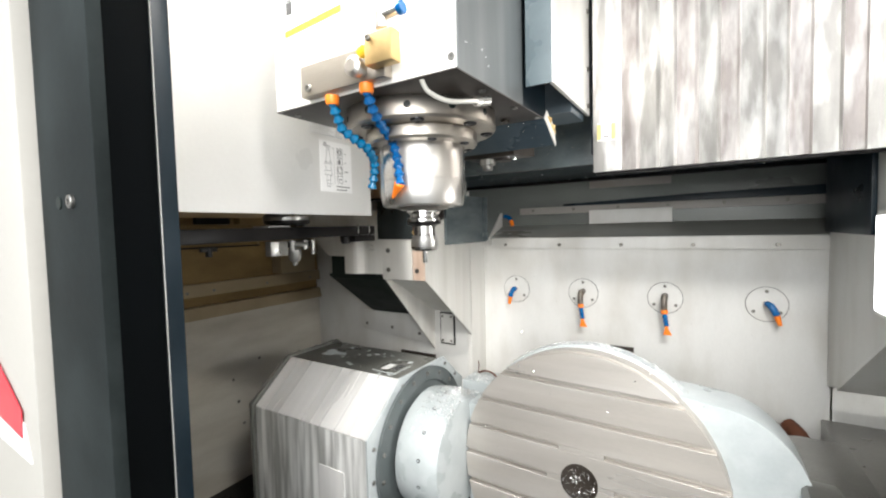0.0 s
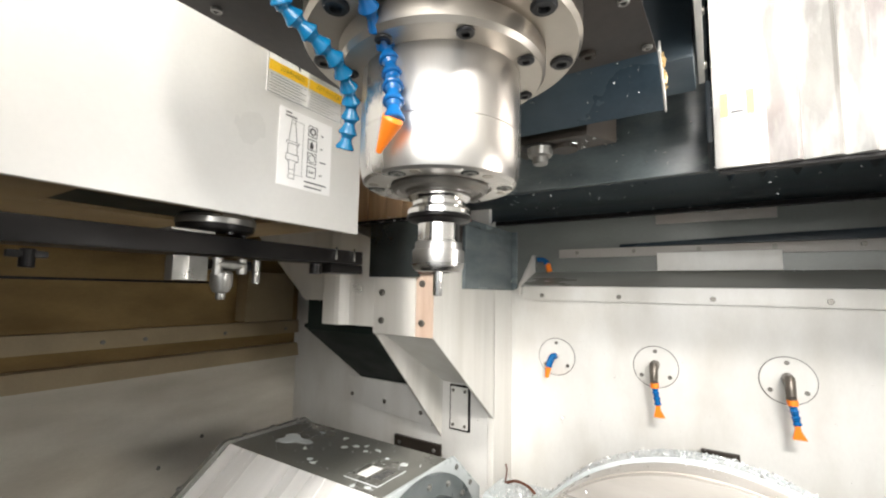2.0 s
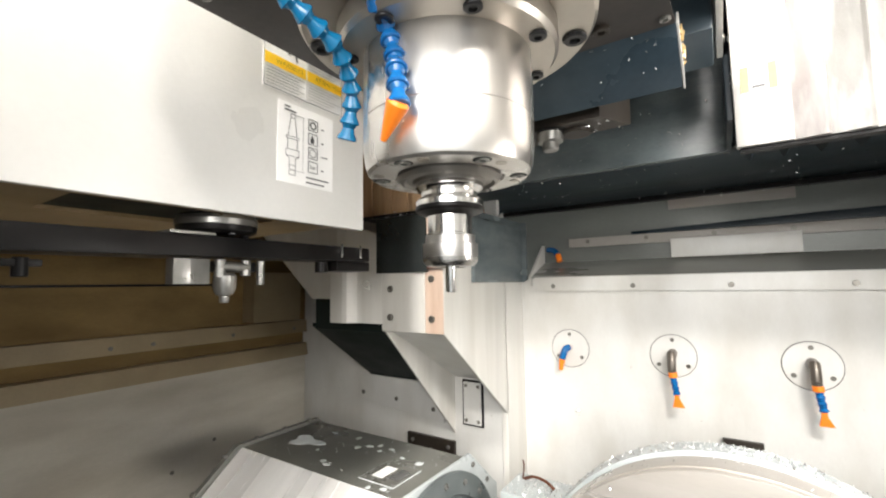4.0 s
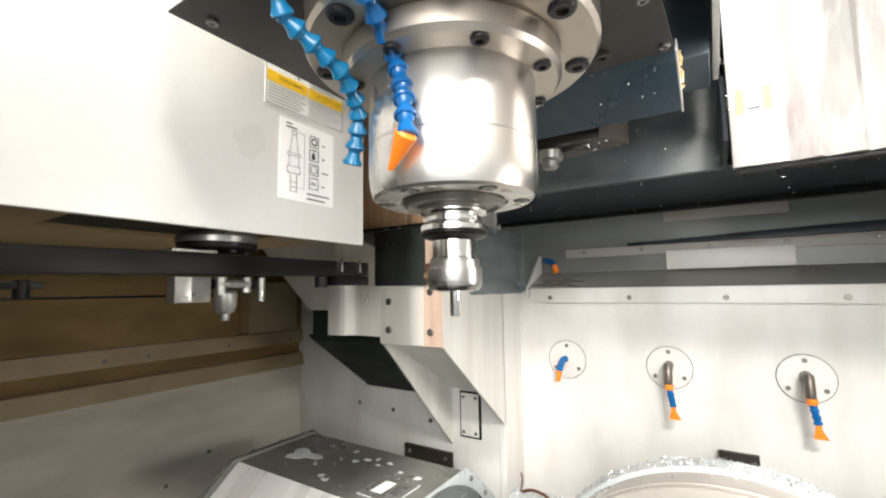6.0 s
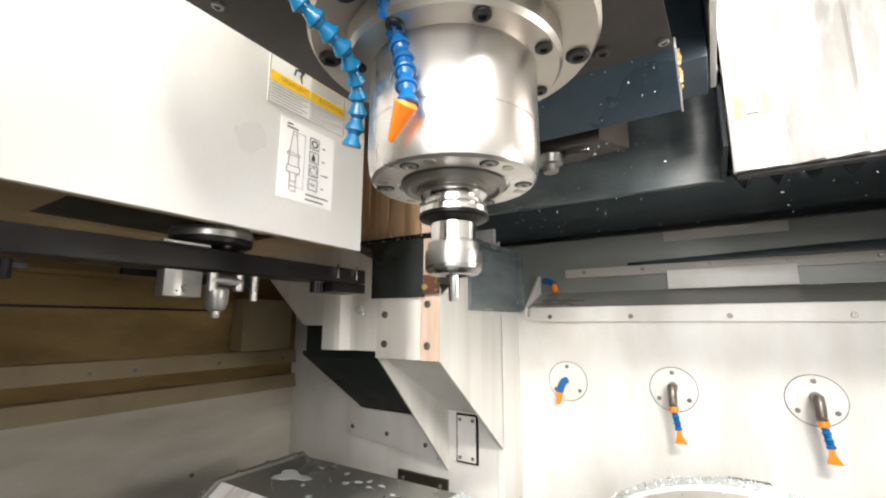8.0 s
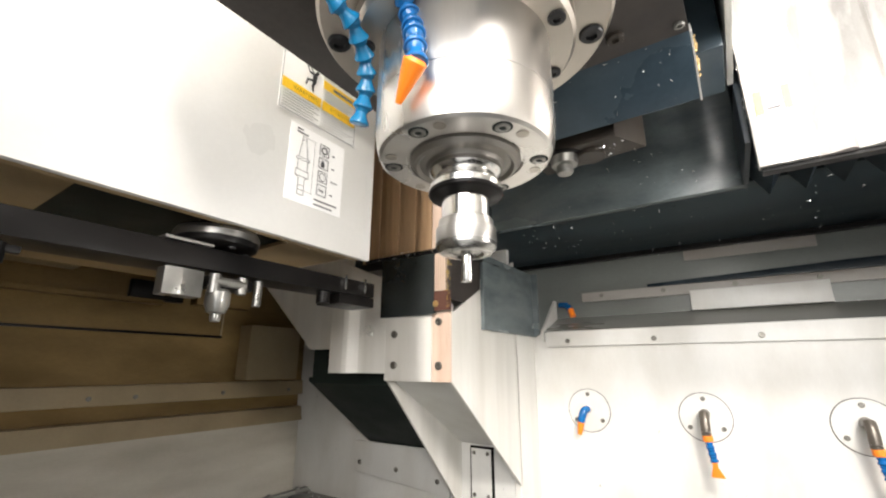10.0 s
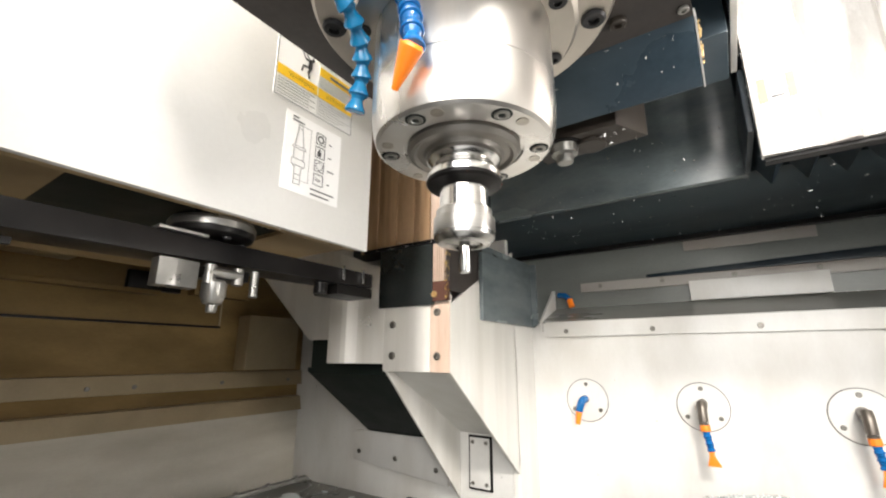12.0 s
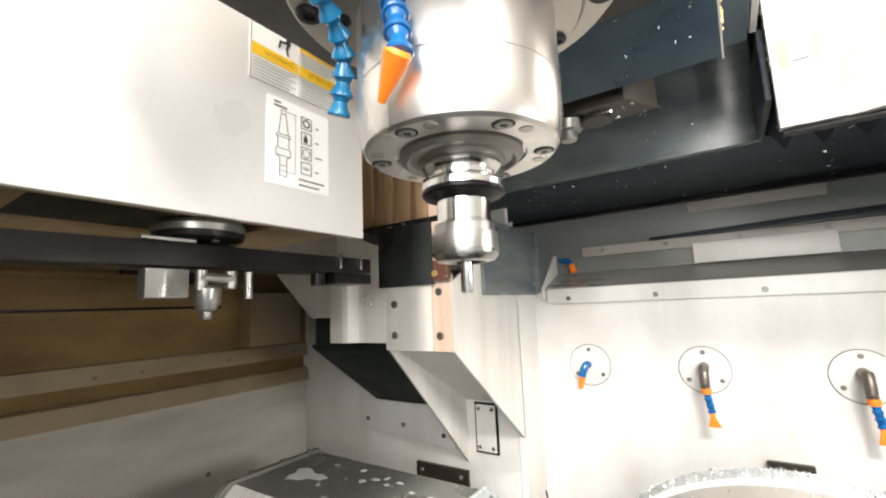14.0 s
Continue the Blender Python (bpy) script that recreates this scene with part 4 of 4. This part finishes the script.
part("diffuser", box(0.4485, 0.4515, 0.85, 1.155, 1.285, 1.478, 0.001), GLOW, work_lamp, "glowing diffuser")

# ---- trunnion unit and rotary table ----
trunnion = thing("trunnion_drive", (-0.85, 1.04, 0.42), "eight-sided grey sheet metal housing of the trunnion drive", "machine housing")
OCT = [(0.79, 0.43), (0.79, 0.912), (0.932, 1.030), (1.165, 1.030), (1.285, 0.925), (1.285, 0.43)]
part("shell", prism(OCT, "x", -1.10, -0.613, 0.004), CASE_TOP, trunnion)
part("bevel_sheet", prism([(0.7895, 0.914), (0.9305, 1.0315), (0.9335, 1.0325), (0.786, 0.9105)], "x", -1.092, -0.614, 0), SATIN, trunnion, "stainless bevel sheet, its bright reflection painted in")
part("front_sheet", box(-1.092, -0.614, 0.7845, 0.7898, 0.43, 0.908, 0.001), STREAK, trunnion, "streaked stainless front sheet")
OUT = [(0.778, 0.43), (0.778, 0.916), (0.927, 1.037), (1.170, 1.037), (1.294, 0.929), (1.294, 0.43)]
part("rear_rim", prism(OUT, "x", -1.116, -1.1005, 0.003), CASE_TOP, trunnion)
part("front_rim", prism(OUT, "x", -0.6125, -0.605, 0.002), CAST, trunnion, "pale blue painted end frame")
for y, z in ((0.785, 0.60), (0.785, 0.70), (0.785, 0.80), (0.79, 0.89), (0.85, 0.955), (0.925, 1.02), (1.05, 1.022), (1.165, 1.02), (1.23, 0.965)):
    screw((-0.605, y + 0.012, z - 0.008), (1, 0, 0), 0.006, trunnion)
for y, z in ((0.83, 0.962), (0.90, 1.018), (0.98, 1.037), (1.06, 1.037), (1.14, 1.037)):
    screw((-1.108, y, z), (0, -0.3, 1), 0.006, trunnion)
part("bearing_ring", lathe([(0, 0), (0.228, 0), (0.232, 0.004), (0.232, 0.012), (0.190, 0.014), (0.185, 0.006), (0, 0.006)], Matrix.Translation((-0.605, 1.035, 0.805)) @ Euler((0, radians(90), 0)).to_matrix().to_4x4(), 80), BEARING, trunnion, "blue-grey bearing ring")
for a in range(18):
    t = radians(a * 20 + 6)
    screw((-0.592, 1.035 + 0.212 * math.cos(t), 0.805 + 0.212 * math.sin(t)), (1, 0, 0), 0.0065, trunnion, "bolt")
part("name_plate", box(-0.745, -0.655, 0.965, 1.055, 1.0303, 1.0318, 0.0005), DRIED, trunnion, "small riveted name plate")
part("plate_face", box(-0.7436, -0.6564, 0.9664, 1.0536, 1.0316, 1.0321, 0), CASE_TOP, trunnion)
for x, y in ((-0.735, 0.975), (-0.665, 0.975), (-0.735, 1.045), (-0.665, 1.045)):
    screw((x, y, 1.0316), (0, 0, 1), 0.003, trunnion, "rivet", socket=False)
part("plate_field", box(-0.728, -0.700, 0.985, 1.035, 1.0322, 1.0327, 0), PAPER, trunnion)
part("plate_field", box(-0.69, -0.665, 0.99, 1.035, 1.0322, 1.0327, 0), CHIP, trunnion)
part("front_plate", box(-0.80, -0.70, 0.782, 0.7844, 0.62, 0.80, 0.001), SATIN, trunnion)

TC, TT = Vector((-0.119, 1.032, 0.814)), radians(3.6)
TM = Matrix.Translation(TC) @ Matrix.Rotation(radians(90) - TT, 4, "X")
cradle = thing("trunnion_cradle", (-0.1, 1.12, 0.43), "pale blue cast trunnion cradle carrying the rotary table", "casting")
part("hub", lathe([(0, 0), (0.160, 0), (0.172, 0.010), (0.176, 0.030), (0.175, 0.085), (0.169, 0.118), (0.155, 0.136), (0.12, 0.143), (0, 0.145)], Matrix.Translation((-0.592, 1.035, 0.805)) @ Euler((0, radians(90), 0)).to_matrix().to_4x4(), 72), CAST, cradle)
for a in range(9):
    t = radians(a * 24 + 70)
    screw((-0.505, 1.035 + 0.1715 * math.cos(t), 0.805 + 0.1715 * math.sin(t)), (0.15, math.cos(t), math.sin(t)), 0.006, cradle, "bolt", BOLT)
part("web", box(-0.46, -0.33, 1.06, 1.20, 0.60, 0.95, 0.03), CAST, cradle)
part("gusset", box(-0.56, -0.36, 1.215, 1.33, 0.78, 0.952, 0.012), CAST, cradle)
part("back_disc", lathe([(0, 0.076), (0.322, 0.076), (0.336, 0.083), (0.338, 0.128), (0.325, 0.142), (0, 0.15)], TM @ Matrix.Rotation(radians(180), 4, "X"), 96), CAST, cradle)
def rounded(points, cuts=6):
    """A closed outline whose corners are drawn as one smooth curve, but for the last two points."""
    keep, pts = points[-2:], [Vector(p) for p in points[:-2]]
    out = []
    for i in range(len(pts) - 1):
        a, b, c, d = pts[max(i - 1, 0)], pts[i], pts[i + 1], pts[min(i + 2, len(pts) - 1)]
        for k in range(cuts):
            t = k / cuts
            out.append(tuple(0.5 * (2 * b + (c - a) * t + (2 * a - 5 * b + 4 * c - d) * t * t + (3 * b - a - 3 * c + d) * t ** 3)))
    return out + [tuple(pts[-1])] + keep


part("arm", prism(rounded([(0.02, 1.06), (0.145, 1.052), (0.245, 1.032), (0.318, 0.970), (0.360, 0.878), (0.40, 0.72), (0.40, 0.45), (0.10, 0.45)]), "y", 1.100, 1.225, 0.02), CAST, cradle)
for x, z in ((0.185, 0.875), (0.20, 0.855)):
    screw((x, 1.10, z), (0, -1, 0), 0.010, cradle, "bolt")
support = solid("trunnion_support", merge(box(0.34, 0.47, 0.95, 1.40, 0.42, 0.90, 0.03), rod((0.33, 1.10, 0.78), (0.40, 1.10, 0.78), 0.13)), GRIP, "grey oily steel trunnion support block", "support")

table = thing("rotary_table", (-0.119, 1.05, 0.50), "round machined steel rotary table with slots, wet with coolant", "rotary table")
R = 0.331
part("rim", lathe([(0, -0.074), (R - 0.004, -0.074), (R, -0.070), (R, -0.0165), (0, -0.0165)], TM, 128), TABLE, table)


def disc_strip(v0, v1, z0, z1, seg=40, u_from=-9, u_to=9):
    """The slice v0..v1 of the table's disc."""
    edge = R - 0.0015
    right = [(math.sqrt(max(edge * edge - v * v, 0)), v) for v in np.linspace(v0, v1, seg)]
    pts = [(min(u, u_to), v) for u, v in right] + [(max(-u, u_from), v) for u, v in reversed(right)]
    clean = [p for i, p in enumerate(pts) if i == 0 or (Vector(p) - Vector(pts[i - 1])).length > 1e-5]
    bm = prism(clean, "z", z0, z1, 0)
    top = [e for e in bm.edges if all(v.co.z > z1 - 1e-6 for v in e.verts)]
    bmesh.ops.bevel(bm, geom=top, offset=0.0016, segments=1, affect="EDGES", clamp_overlap=True)
    return bm


SLOT_TILT = Matrix.Rotation(radians(-1.4), 4, "Z")
slots = [0.243, 0.159, 0.078, -0.004, -0.086, -0.168, -0.250]
edges = [0.3285] + slots + [-0.3285]
for i, (a, b) in enumerate(zip(edges, edges[1:])):
    hi, lo = a - (0.0065 if i else 0), b + (0.0065 if i < len(edges) - 2 else 0)
    bm = disc_strip(lo, hi, -0.0166, 0.0)
    bmesh.ops.transform(bm, matrix=TM @ SLOT_TILT, verts=bm.verts)
    part("land", bm, TABLE, table)
for v, u0, u1 in ((0.078, -0.055, 0.058), (-0.004, -0.085, 0.085), (-0.086, -0.055, 0.058)):
    bm = box(u0, u1, v - 0.0064, v + 0.0064, -0.0166, -0.0002, 0)
    bmesh.ops.transform(bm, matrix=TM @ SLOT_TILT, verts=bm.verts)
    part("slot_bridge", bm, TABLE, table)
part("centre_bore", lathe([(0, -0.002), (0.047, -0.002), (0.047, 0.0016), (0.044, 0.0020), (0.041, 0.0008), (0, 0.0006)], TM, 48), BRONZE, table, "dark oily centre bore")


# ---- coolant nozzles on the back wall ----
def wall_nozzle(x, z, kind, dark_hose):
    n = thing("wall_nozzle", (x, 1.592, z), "round cover disc with a short blue and orange coolant nozzle" if kind == "elbow" else "round cover disc with a steel elbow and an orange fan nozzle", "coolant nozzle", "wall coolant nozzles")
    back = Euler((radians(90), 0, 0)).to_matrix().to_4x4()
    at = Matrix.Translation((x, 1.592, z)) @ back
    part("gasket", lathe([(0, 0), (0.0551, 0), (0.0551, 0.0010), (0, 0.0010)], at, 48), SEAL, n, "grey sealing ring")
    part("disc", lathe([(0, 0), (0.0532, 0), (0.0532, 0.0022), (0.052, 0.003), (0, 0.003)], at, 48), WALL, n)
    for a in (90, 215, 325):
        screw((x + 0.041 * math.cos(radians(a)), 1.589, z + 0.041 * math.sin(radians(a))), (0, -1, 0), 0.0052, n, material=SCREW)
    if kind == "fan":
        part("elbow", merge(rod((x, 1.589, z + 0.008), (x, 1.555, z + 0.004), 0.011), tube([(x, 1.558, z + 0.012), (x, 1.550, z - 0.002), (x, 1.547, z - 0.022), (x, 1.547, z - 0.034)], 0.0100, 14)), ELBOW, n, "brownish steel elbow")
        part("collar", rod((x + 0.001, 1.547, z - 0.034), (x + 0.002, 1.547, z - 0.047), 0.0105, 18), ORANGE, n, "orange collar")
        for k in range(3):
            a, b = Vector((x + 0.002 + k * 0.002, 1.546, z - 0.047 - k * 0.0135)), Vector((x + 0.004 + k * 0.002, 1.545, z - 0.0605 - k * 0.0135))
            part("segment", lathe([(0, 0), (0.006, 0), (0.0078, 0.003), (0.0062, 0.006), (0.0092, 0.0120), (0.0070, 0.0142), (0, 0.0142)], along(a, b), 18), BLUE_DEEP, n, "blue hose segment")
        q = Vector((x + 0.008, 1.545, z - 0.087))
        part("fan_tip", prism([(q.x - 0.0055, q.z), (q.x + 0.0055, q.z), (q.x + 0.0055, q.z - 0.010), (q.x + 0.0165, q.z - 0.031), (q.x - 0.0105, q.z - 0.031), (q.x - 0.0055, q.z - 0.010)], "y", 1.541, 1.549, 0.002), ORANGE, n, "orange fan tip")
    else:
        s = dark_hose
        part("stub", rod((x, 1.590, z + 0.004), (x, 1.572, z + 0.003), 0.009, 18), STEEL, n)
        part("elbow", tube([(x, 1.574, z + 0.004), (x - 0.004 * s, 1.560, z + 0.001), (x - 0.010 * s, 1.556, z - 0.014), (x - 0.013 * s, 1.556, z - 0.026)], 0.0095, 14), BLUE_DEEP, n, "blue elbow")
        part("tip", lathe([(0, 0), (0.0085, 0), (0.008, 0.012), (0.0055, 0.034), (0, 0.034)], along((x - 0.013 * s, 1.556, z - 0.024), (x - 0.019 * s, 1.555, z - 0.06)), 18), ORANGE, n, "orange tip")
    return n


wall_nozzle(-0.504, 1.218, "elbow", 1)
wall_nozzle(-0.237, 1.217, "fan", 0)
wall_nozzle(0.038, 1.216, "fan", 0)
wall_nozzle(0.318, 1.214, "elbow", -1.6)

shelf_nozzle = thing("shelf_nozzle", (-0.56, 1.66, 1.46), "small blue and orange nozzle at the end of the shelf", "coolant nozzle")
part("elbow", tube([(-0.60, 1.705, 1.52), (-0.575, 1.69, 1.515), (-0.56, 1.68, 1.50)], 0.009, 12), BLUE_DEEP, shelf_nozzle, "blue elbow")
part("tip", rod((-0.56, 1.68, 1.502), (-0.552, 1.674, 1.478), 0.009), ORANGE, shelf_nozzle, "orange tip")

for x, y, z, w in ((-0.100, 1.575, 1.012, 0.040), (-0.915, 1.452, 0.915, 0.09)):
    b = thing("wall_bracket", (x, y, z), "small dark angle bracket screwed to the wall", "bracket", "wall brackets")
    part("plate", box(x - w, x + w, y, y + 0.012, z - 0.025, z + 0.020, 0.002), BRONZE, b)
    for s in (-0.75 * w, 0.75 * w):
        screw((x + s, y, z), (0, -1, 0), 0.006, b)


# ---- swarf ----
def swarf(name, n, place, size, label, seed, material=None):
    rng = random.Random(seed)
    bm = bmesh.new()
    for _ in range(n):
        p = Vector(place(rng))
        s = size * rng.uniform(0.4, 1.3)
        e = Euler([rng.uniform(0, 6.3) for _ in range(3)]).to_matrix()
        q = [bm.verts.new(p + e @ Vector(c) * s) for c in ((-1, -0.25, 0), (-0.3, -0.3, 0.35), (0.4, -0.25, 0.3), (1, -0.2, 0), (1, 0.2, 0), (0.4, 0.25, 0.3), (-0.3, 0.3, 0.35), (-1, 0.25, 0))]
        bm.faces.new((q[0], q[1], q[6], q[7]))
        bm.faces.new((q[1], q[2], q[5], q[6]))
        bm.faces.new((q[2], q[3], q[4], q[5]))
    return solid(name, bm, material or CHIP, label, "swarf", kind="stuff")


def on_rim(rng):
    a = radians(rng.triangular(25, 155, 85))
    d = rng.uniform(-0.132, -0.080) if rng.random() < 0.96 else rng.uniform(-0.07, -0.02)
    r = 0.332 if d > -0.075 else 0.3385
    return TM @ Vector((r * math.cos(a), r * math.sin(a), d))


def on_hub(rng):
    a = radians(rng.triangular(35, 150, 85))
    x = rng.uniform(-0.55, -0.44)
    r = 0.176
    return (x, 1.035 + r * math.cos(a), 0.805 + r * math.sin(a))


def on_table(rng):
    return TM @ Vector((rng.uniform(-0.28, 0.28), rng.uniform(-0.1, 0.30), 0.001))


swarf("swarf_on_rim", 800, on_rim, 0.0025, "bright aluminium chips on the table's rim", 3)
swarf("swarf_on_hub", 800, on_hub, 0.0034, "bright aluminium chips on the trunnion hub", 4)
swarf("swarf_on_gusset", 260, lambda g: (g.uniform(-0.55, -0.37), g.uniform(1.22, 1.325), 0.9535), 0.0036, "bright aluminium chips on the cradle web", 15)
swarf("swarf_on_table", 26, on_table, 0.004, "scattered aluminium chips on the table", 5)
swarf("swarf_on_soffit", 190, lambda g: (g.uniform(-0.6, 0.4), g.uniform(1.29, 1.69), 1.6585), 0.003, "scattered chips stuck to the soffit", 6)
swarf("swarf_on_slide", 70, lambda g: (g.uniform(-0.50, -0.10), 1.281, g.uniform(1.66, 1.76)), 0.0025, "scattered chips stuck to the cross slide", 7)

swarf("swarf_on_block", 60, lambda g: (g.gauss(-0.30, 0.028), g.gauss(1.00, 0.014), 1.651), 0.003, "swarf caught on the oily block", 8)
swarf("swarf_on_soffit_edge", 40, lambda g: (g.uniform(-0.45, 0.2), g.uniform(1.69, 1.712), 1.645), 0.0025, "chips along the soffit lip", 9)
swarf("swarf_on_shelf", 50, lambda g: (g.uniform(-0.60, 0.4), g.uniform(1.68, 1.705), 1.475), 0.0025, "chips lying along the back of the shelf", 10)
swarf("swarf_on_shutter_edge", 90, lambda g: (g.uniform(-0.656, -0.646), g.uniform(1.124, 1.132), g.uniform(1.45, 1.578)), 0.0028, "brassy chips along the shutter box edge", 21, GOLD_CHIP)
swarf("swarf_in_bore", 120, lambda g: (lambda a, r: TM @ Vector((r * math.cos(a), r * math.sin(a), 0.002)))(g.uniform(0, 6.28), 0.040 * math.sqrt(g.random())), 0.004, "wet chips lying in the table's centre bore", 22)
swarf("swarf_on_flange", 25, lambda g: (g.uniform(-0.90, -0.86), g.uniform(1.124, 1.129), g.uniform(1.40, 1.42)), 0.004, "chips caught on the bent flange", 11)


# ---- dried coolant on the trunnion housing ----
def splash(cx, cy, rx, ry, seed):
    rng = random.Random(seed)
    pts = []
    for k in range(22):
        a = k / 22 * 2 * math.pi
        w = 1 + (0.35 if rx > 0.03 else 0.12) * math.sin(3 * a + seed) + rng.uniform(-0.08, 0.08)
        pts.append((cx + rx * w * math.cos(a), cy + ry * w * math.sin(a)))
    return solid("dried_splash", prism(pts, "z", 1.0304, 1.0310, 0), DRIED, "pale dried coolant splash on the grey housing", "stain", "dried splashes")


splash(-1.00, 1.045, 0.045, 0.026, 1)
for k, (x, y) in enumerate(((-0.93, 1.02), (-0.86, 1.08), (-0.84, 1.10), (-0.80, 1.09), (-0.78, 1.11), (-0.82, 1.115), (-0.87, 0.985), (-0.85, 0.975), (-0.73, 1.085), (-0.68, 1.08), (-0.70, 0.945), (-0.67, 0.955), (-0.98, 1.12), (-0.90, 1.125))):
    splash(x, y, 0.005 + 0.006 * ((k * 7) % 5) / 5, 0.004 + 0.005 * ((k * 3) % 4) / 4, k + 5)

# ---- right end of the cradle ----
rusty_hose = thing("rusty_hose", (0.40, 1.45, 0.42), "brown oil-stained hoses beside the trunnion support", "hose")
part("hose", tube([(0.36, 1.50, 0.88), (0.385, 1.46, 0.86), (0.40, 1.42, 0.80), (0.405, 1.40, 0.70), (0.41, 1.40, 0.45)], 0.022, 14), SWARF_BROWN, rusty_hose)
part("hose", tube([(0.30, 1.55, 0.87), (0.335, 1.50, 0.86), (0.36, 1.46, 0.80), (0.36, 1.44, 0.45)], 0.016, 12), SWARF_BROWN, rusty_hose)

swarf("swarf_on_flap", 40, lambda g: (lambda u: (g.uniform(-0.39, -0.15), 0.866 + 0.077 * u, 1.7060 - 0.0465 * u))(g.random()), 0.0021, "chips stuck to the sealing flap", 12)
swarf("swarf_on_cover_edge", 30, lambda g: (-0.0895, g.uniform(1.085, 1.10), g.uniform(1.61, 2.0)), 0.003, "chips along the way cover's edge", 13)
swarf("swarf_on_wall", 10, lambda g: (g.gauss(-0.492, 0.006), 1.590, g.gauss(1.038, 0.006)), 0.004, "small clot of chips on the back wall", 14)
brown_chip = solid("curled_chip", merge(tube([(-0.53, 1.29, 0.957), (-0.505, 1.285, 0.968), (-0.475, 1.28, 0.966), (-0.455, 1.275, 0.956)], 0.0034, 8), tube([(-0.535, 1.29, 0.955), (-0.530, 1.288, 0.985), (-0.532, 1.286, 1.00)], 0.0018, 6)), SWARF_BROWN, "reddish brown curled chip behind the trunnion hub", "swarf")
swarf("swarf_on_head_side", 26, lambda g: (-0.1565, g.uniform(0.53, 0.77), g.uniform(1.72, 2.1)), 0.0022, "tiny chips stuck to the head's side sheet", 23)
swarf("swarf_on_magazine_edge", 40, lambda g: (g.uniform(-0.722, -0.707), g.uniform(0.70, 0.91), 1.5182), 0.0018, "tiny chips under the magazine's lower lip", 24)
swarf("swarf_on_shutter_top", 60, lambda g: (g.uniform(-0.86, -0.65), 1.1245, g.uniform(1.578, 1.590)), 0.0022, "chips along the shutter box top", 25)
swarf("swarf_on_holder", 14, lambda g: (lambda a: (SX + 0.034 * math.cos(a), SY + 0.034 * math.sin(a), g.uniform(1.484, 1.489)))(g.uniform(-1.2, 0.9)), 0.0028, "fine chips clinging to the tool holder flange", 26, SWARF_BROWN)
swarf("droplets_on_housing", 90, lambda g: (g.uniform(-1.08, -0.64), g.uniform(0.95, 1.15), 1.0312), 0.0020, "small dried coolant specks on the grey housing", 27, DRIED)
swarf("specks_on_back_wall", 30, lambda g: (g.uniform(-0.60, 0.40), 1.5905, g.uniform(0.98, 1.36)), 0.0022, "small brown specks on the back wall", 28, RAIL)
swarf("specks_on_corner_wall", 24, lambda g: (g.uniform(-1.45, -0.70), 1.4610, g.uniform(0.92, 1.25)), 0.0026, "small brown specks on the corner wall", 29, RAIL)
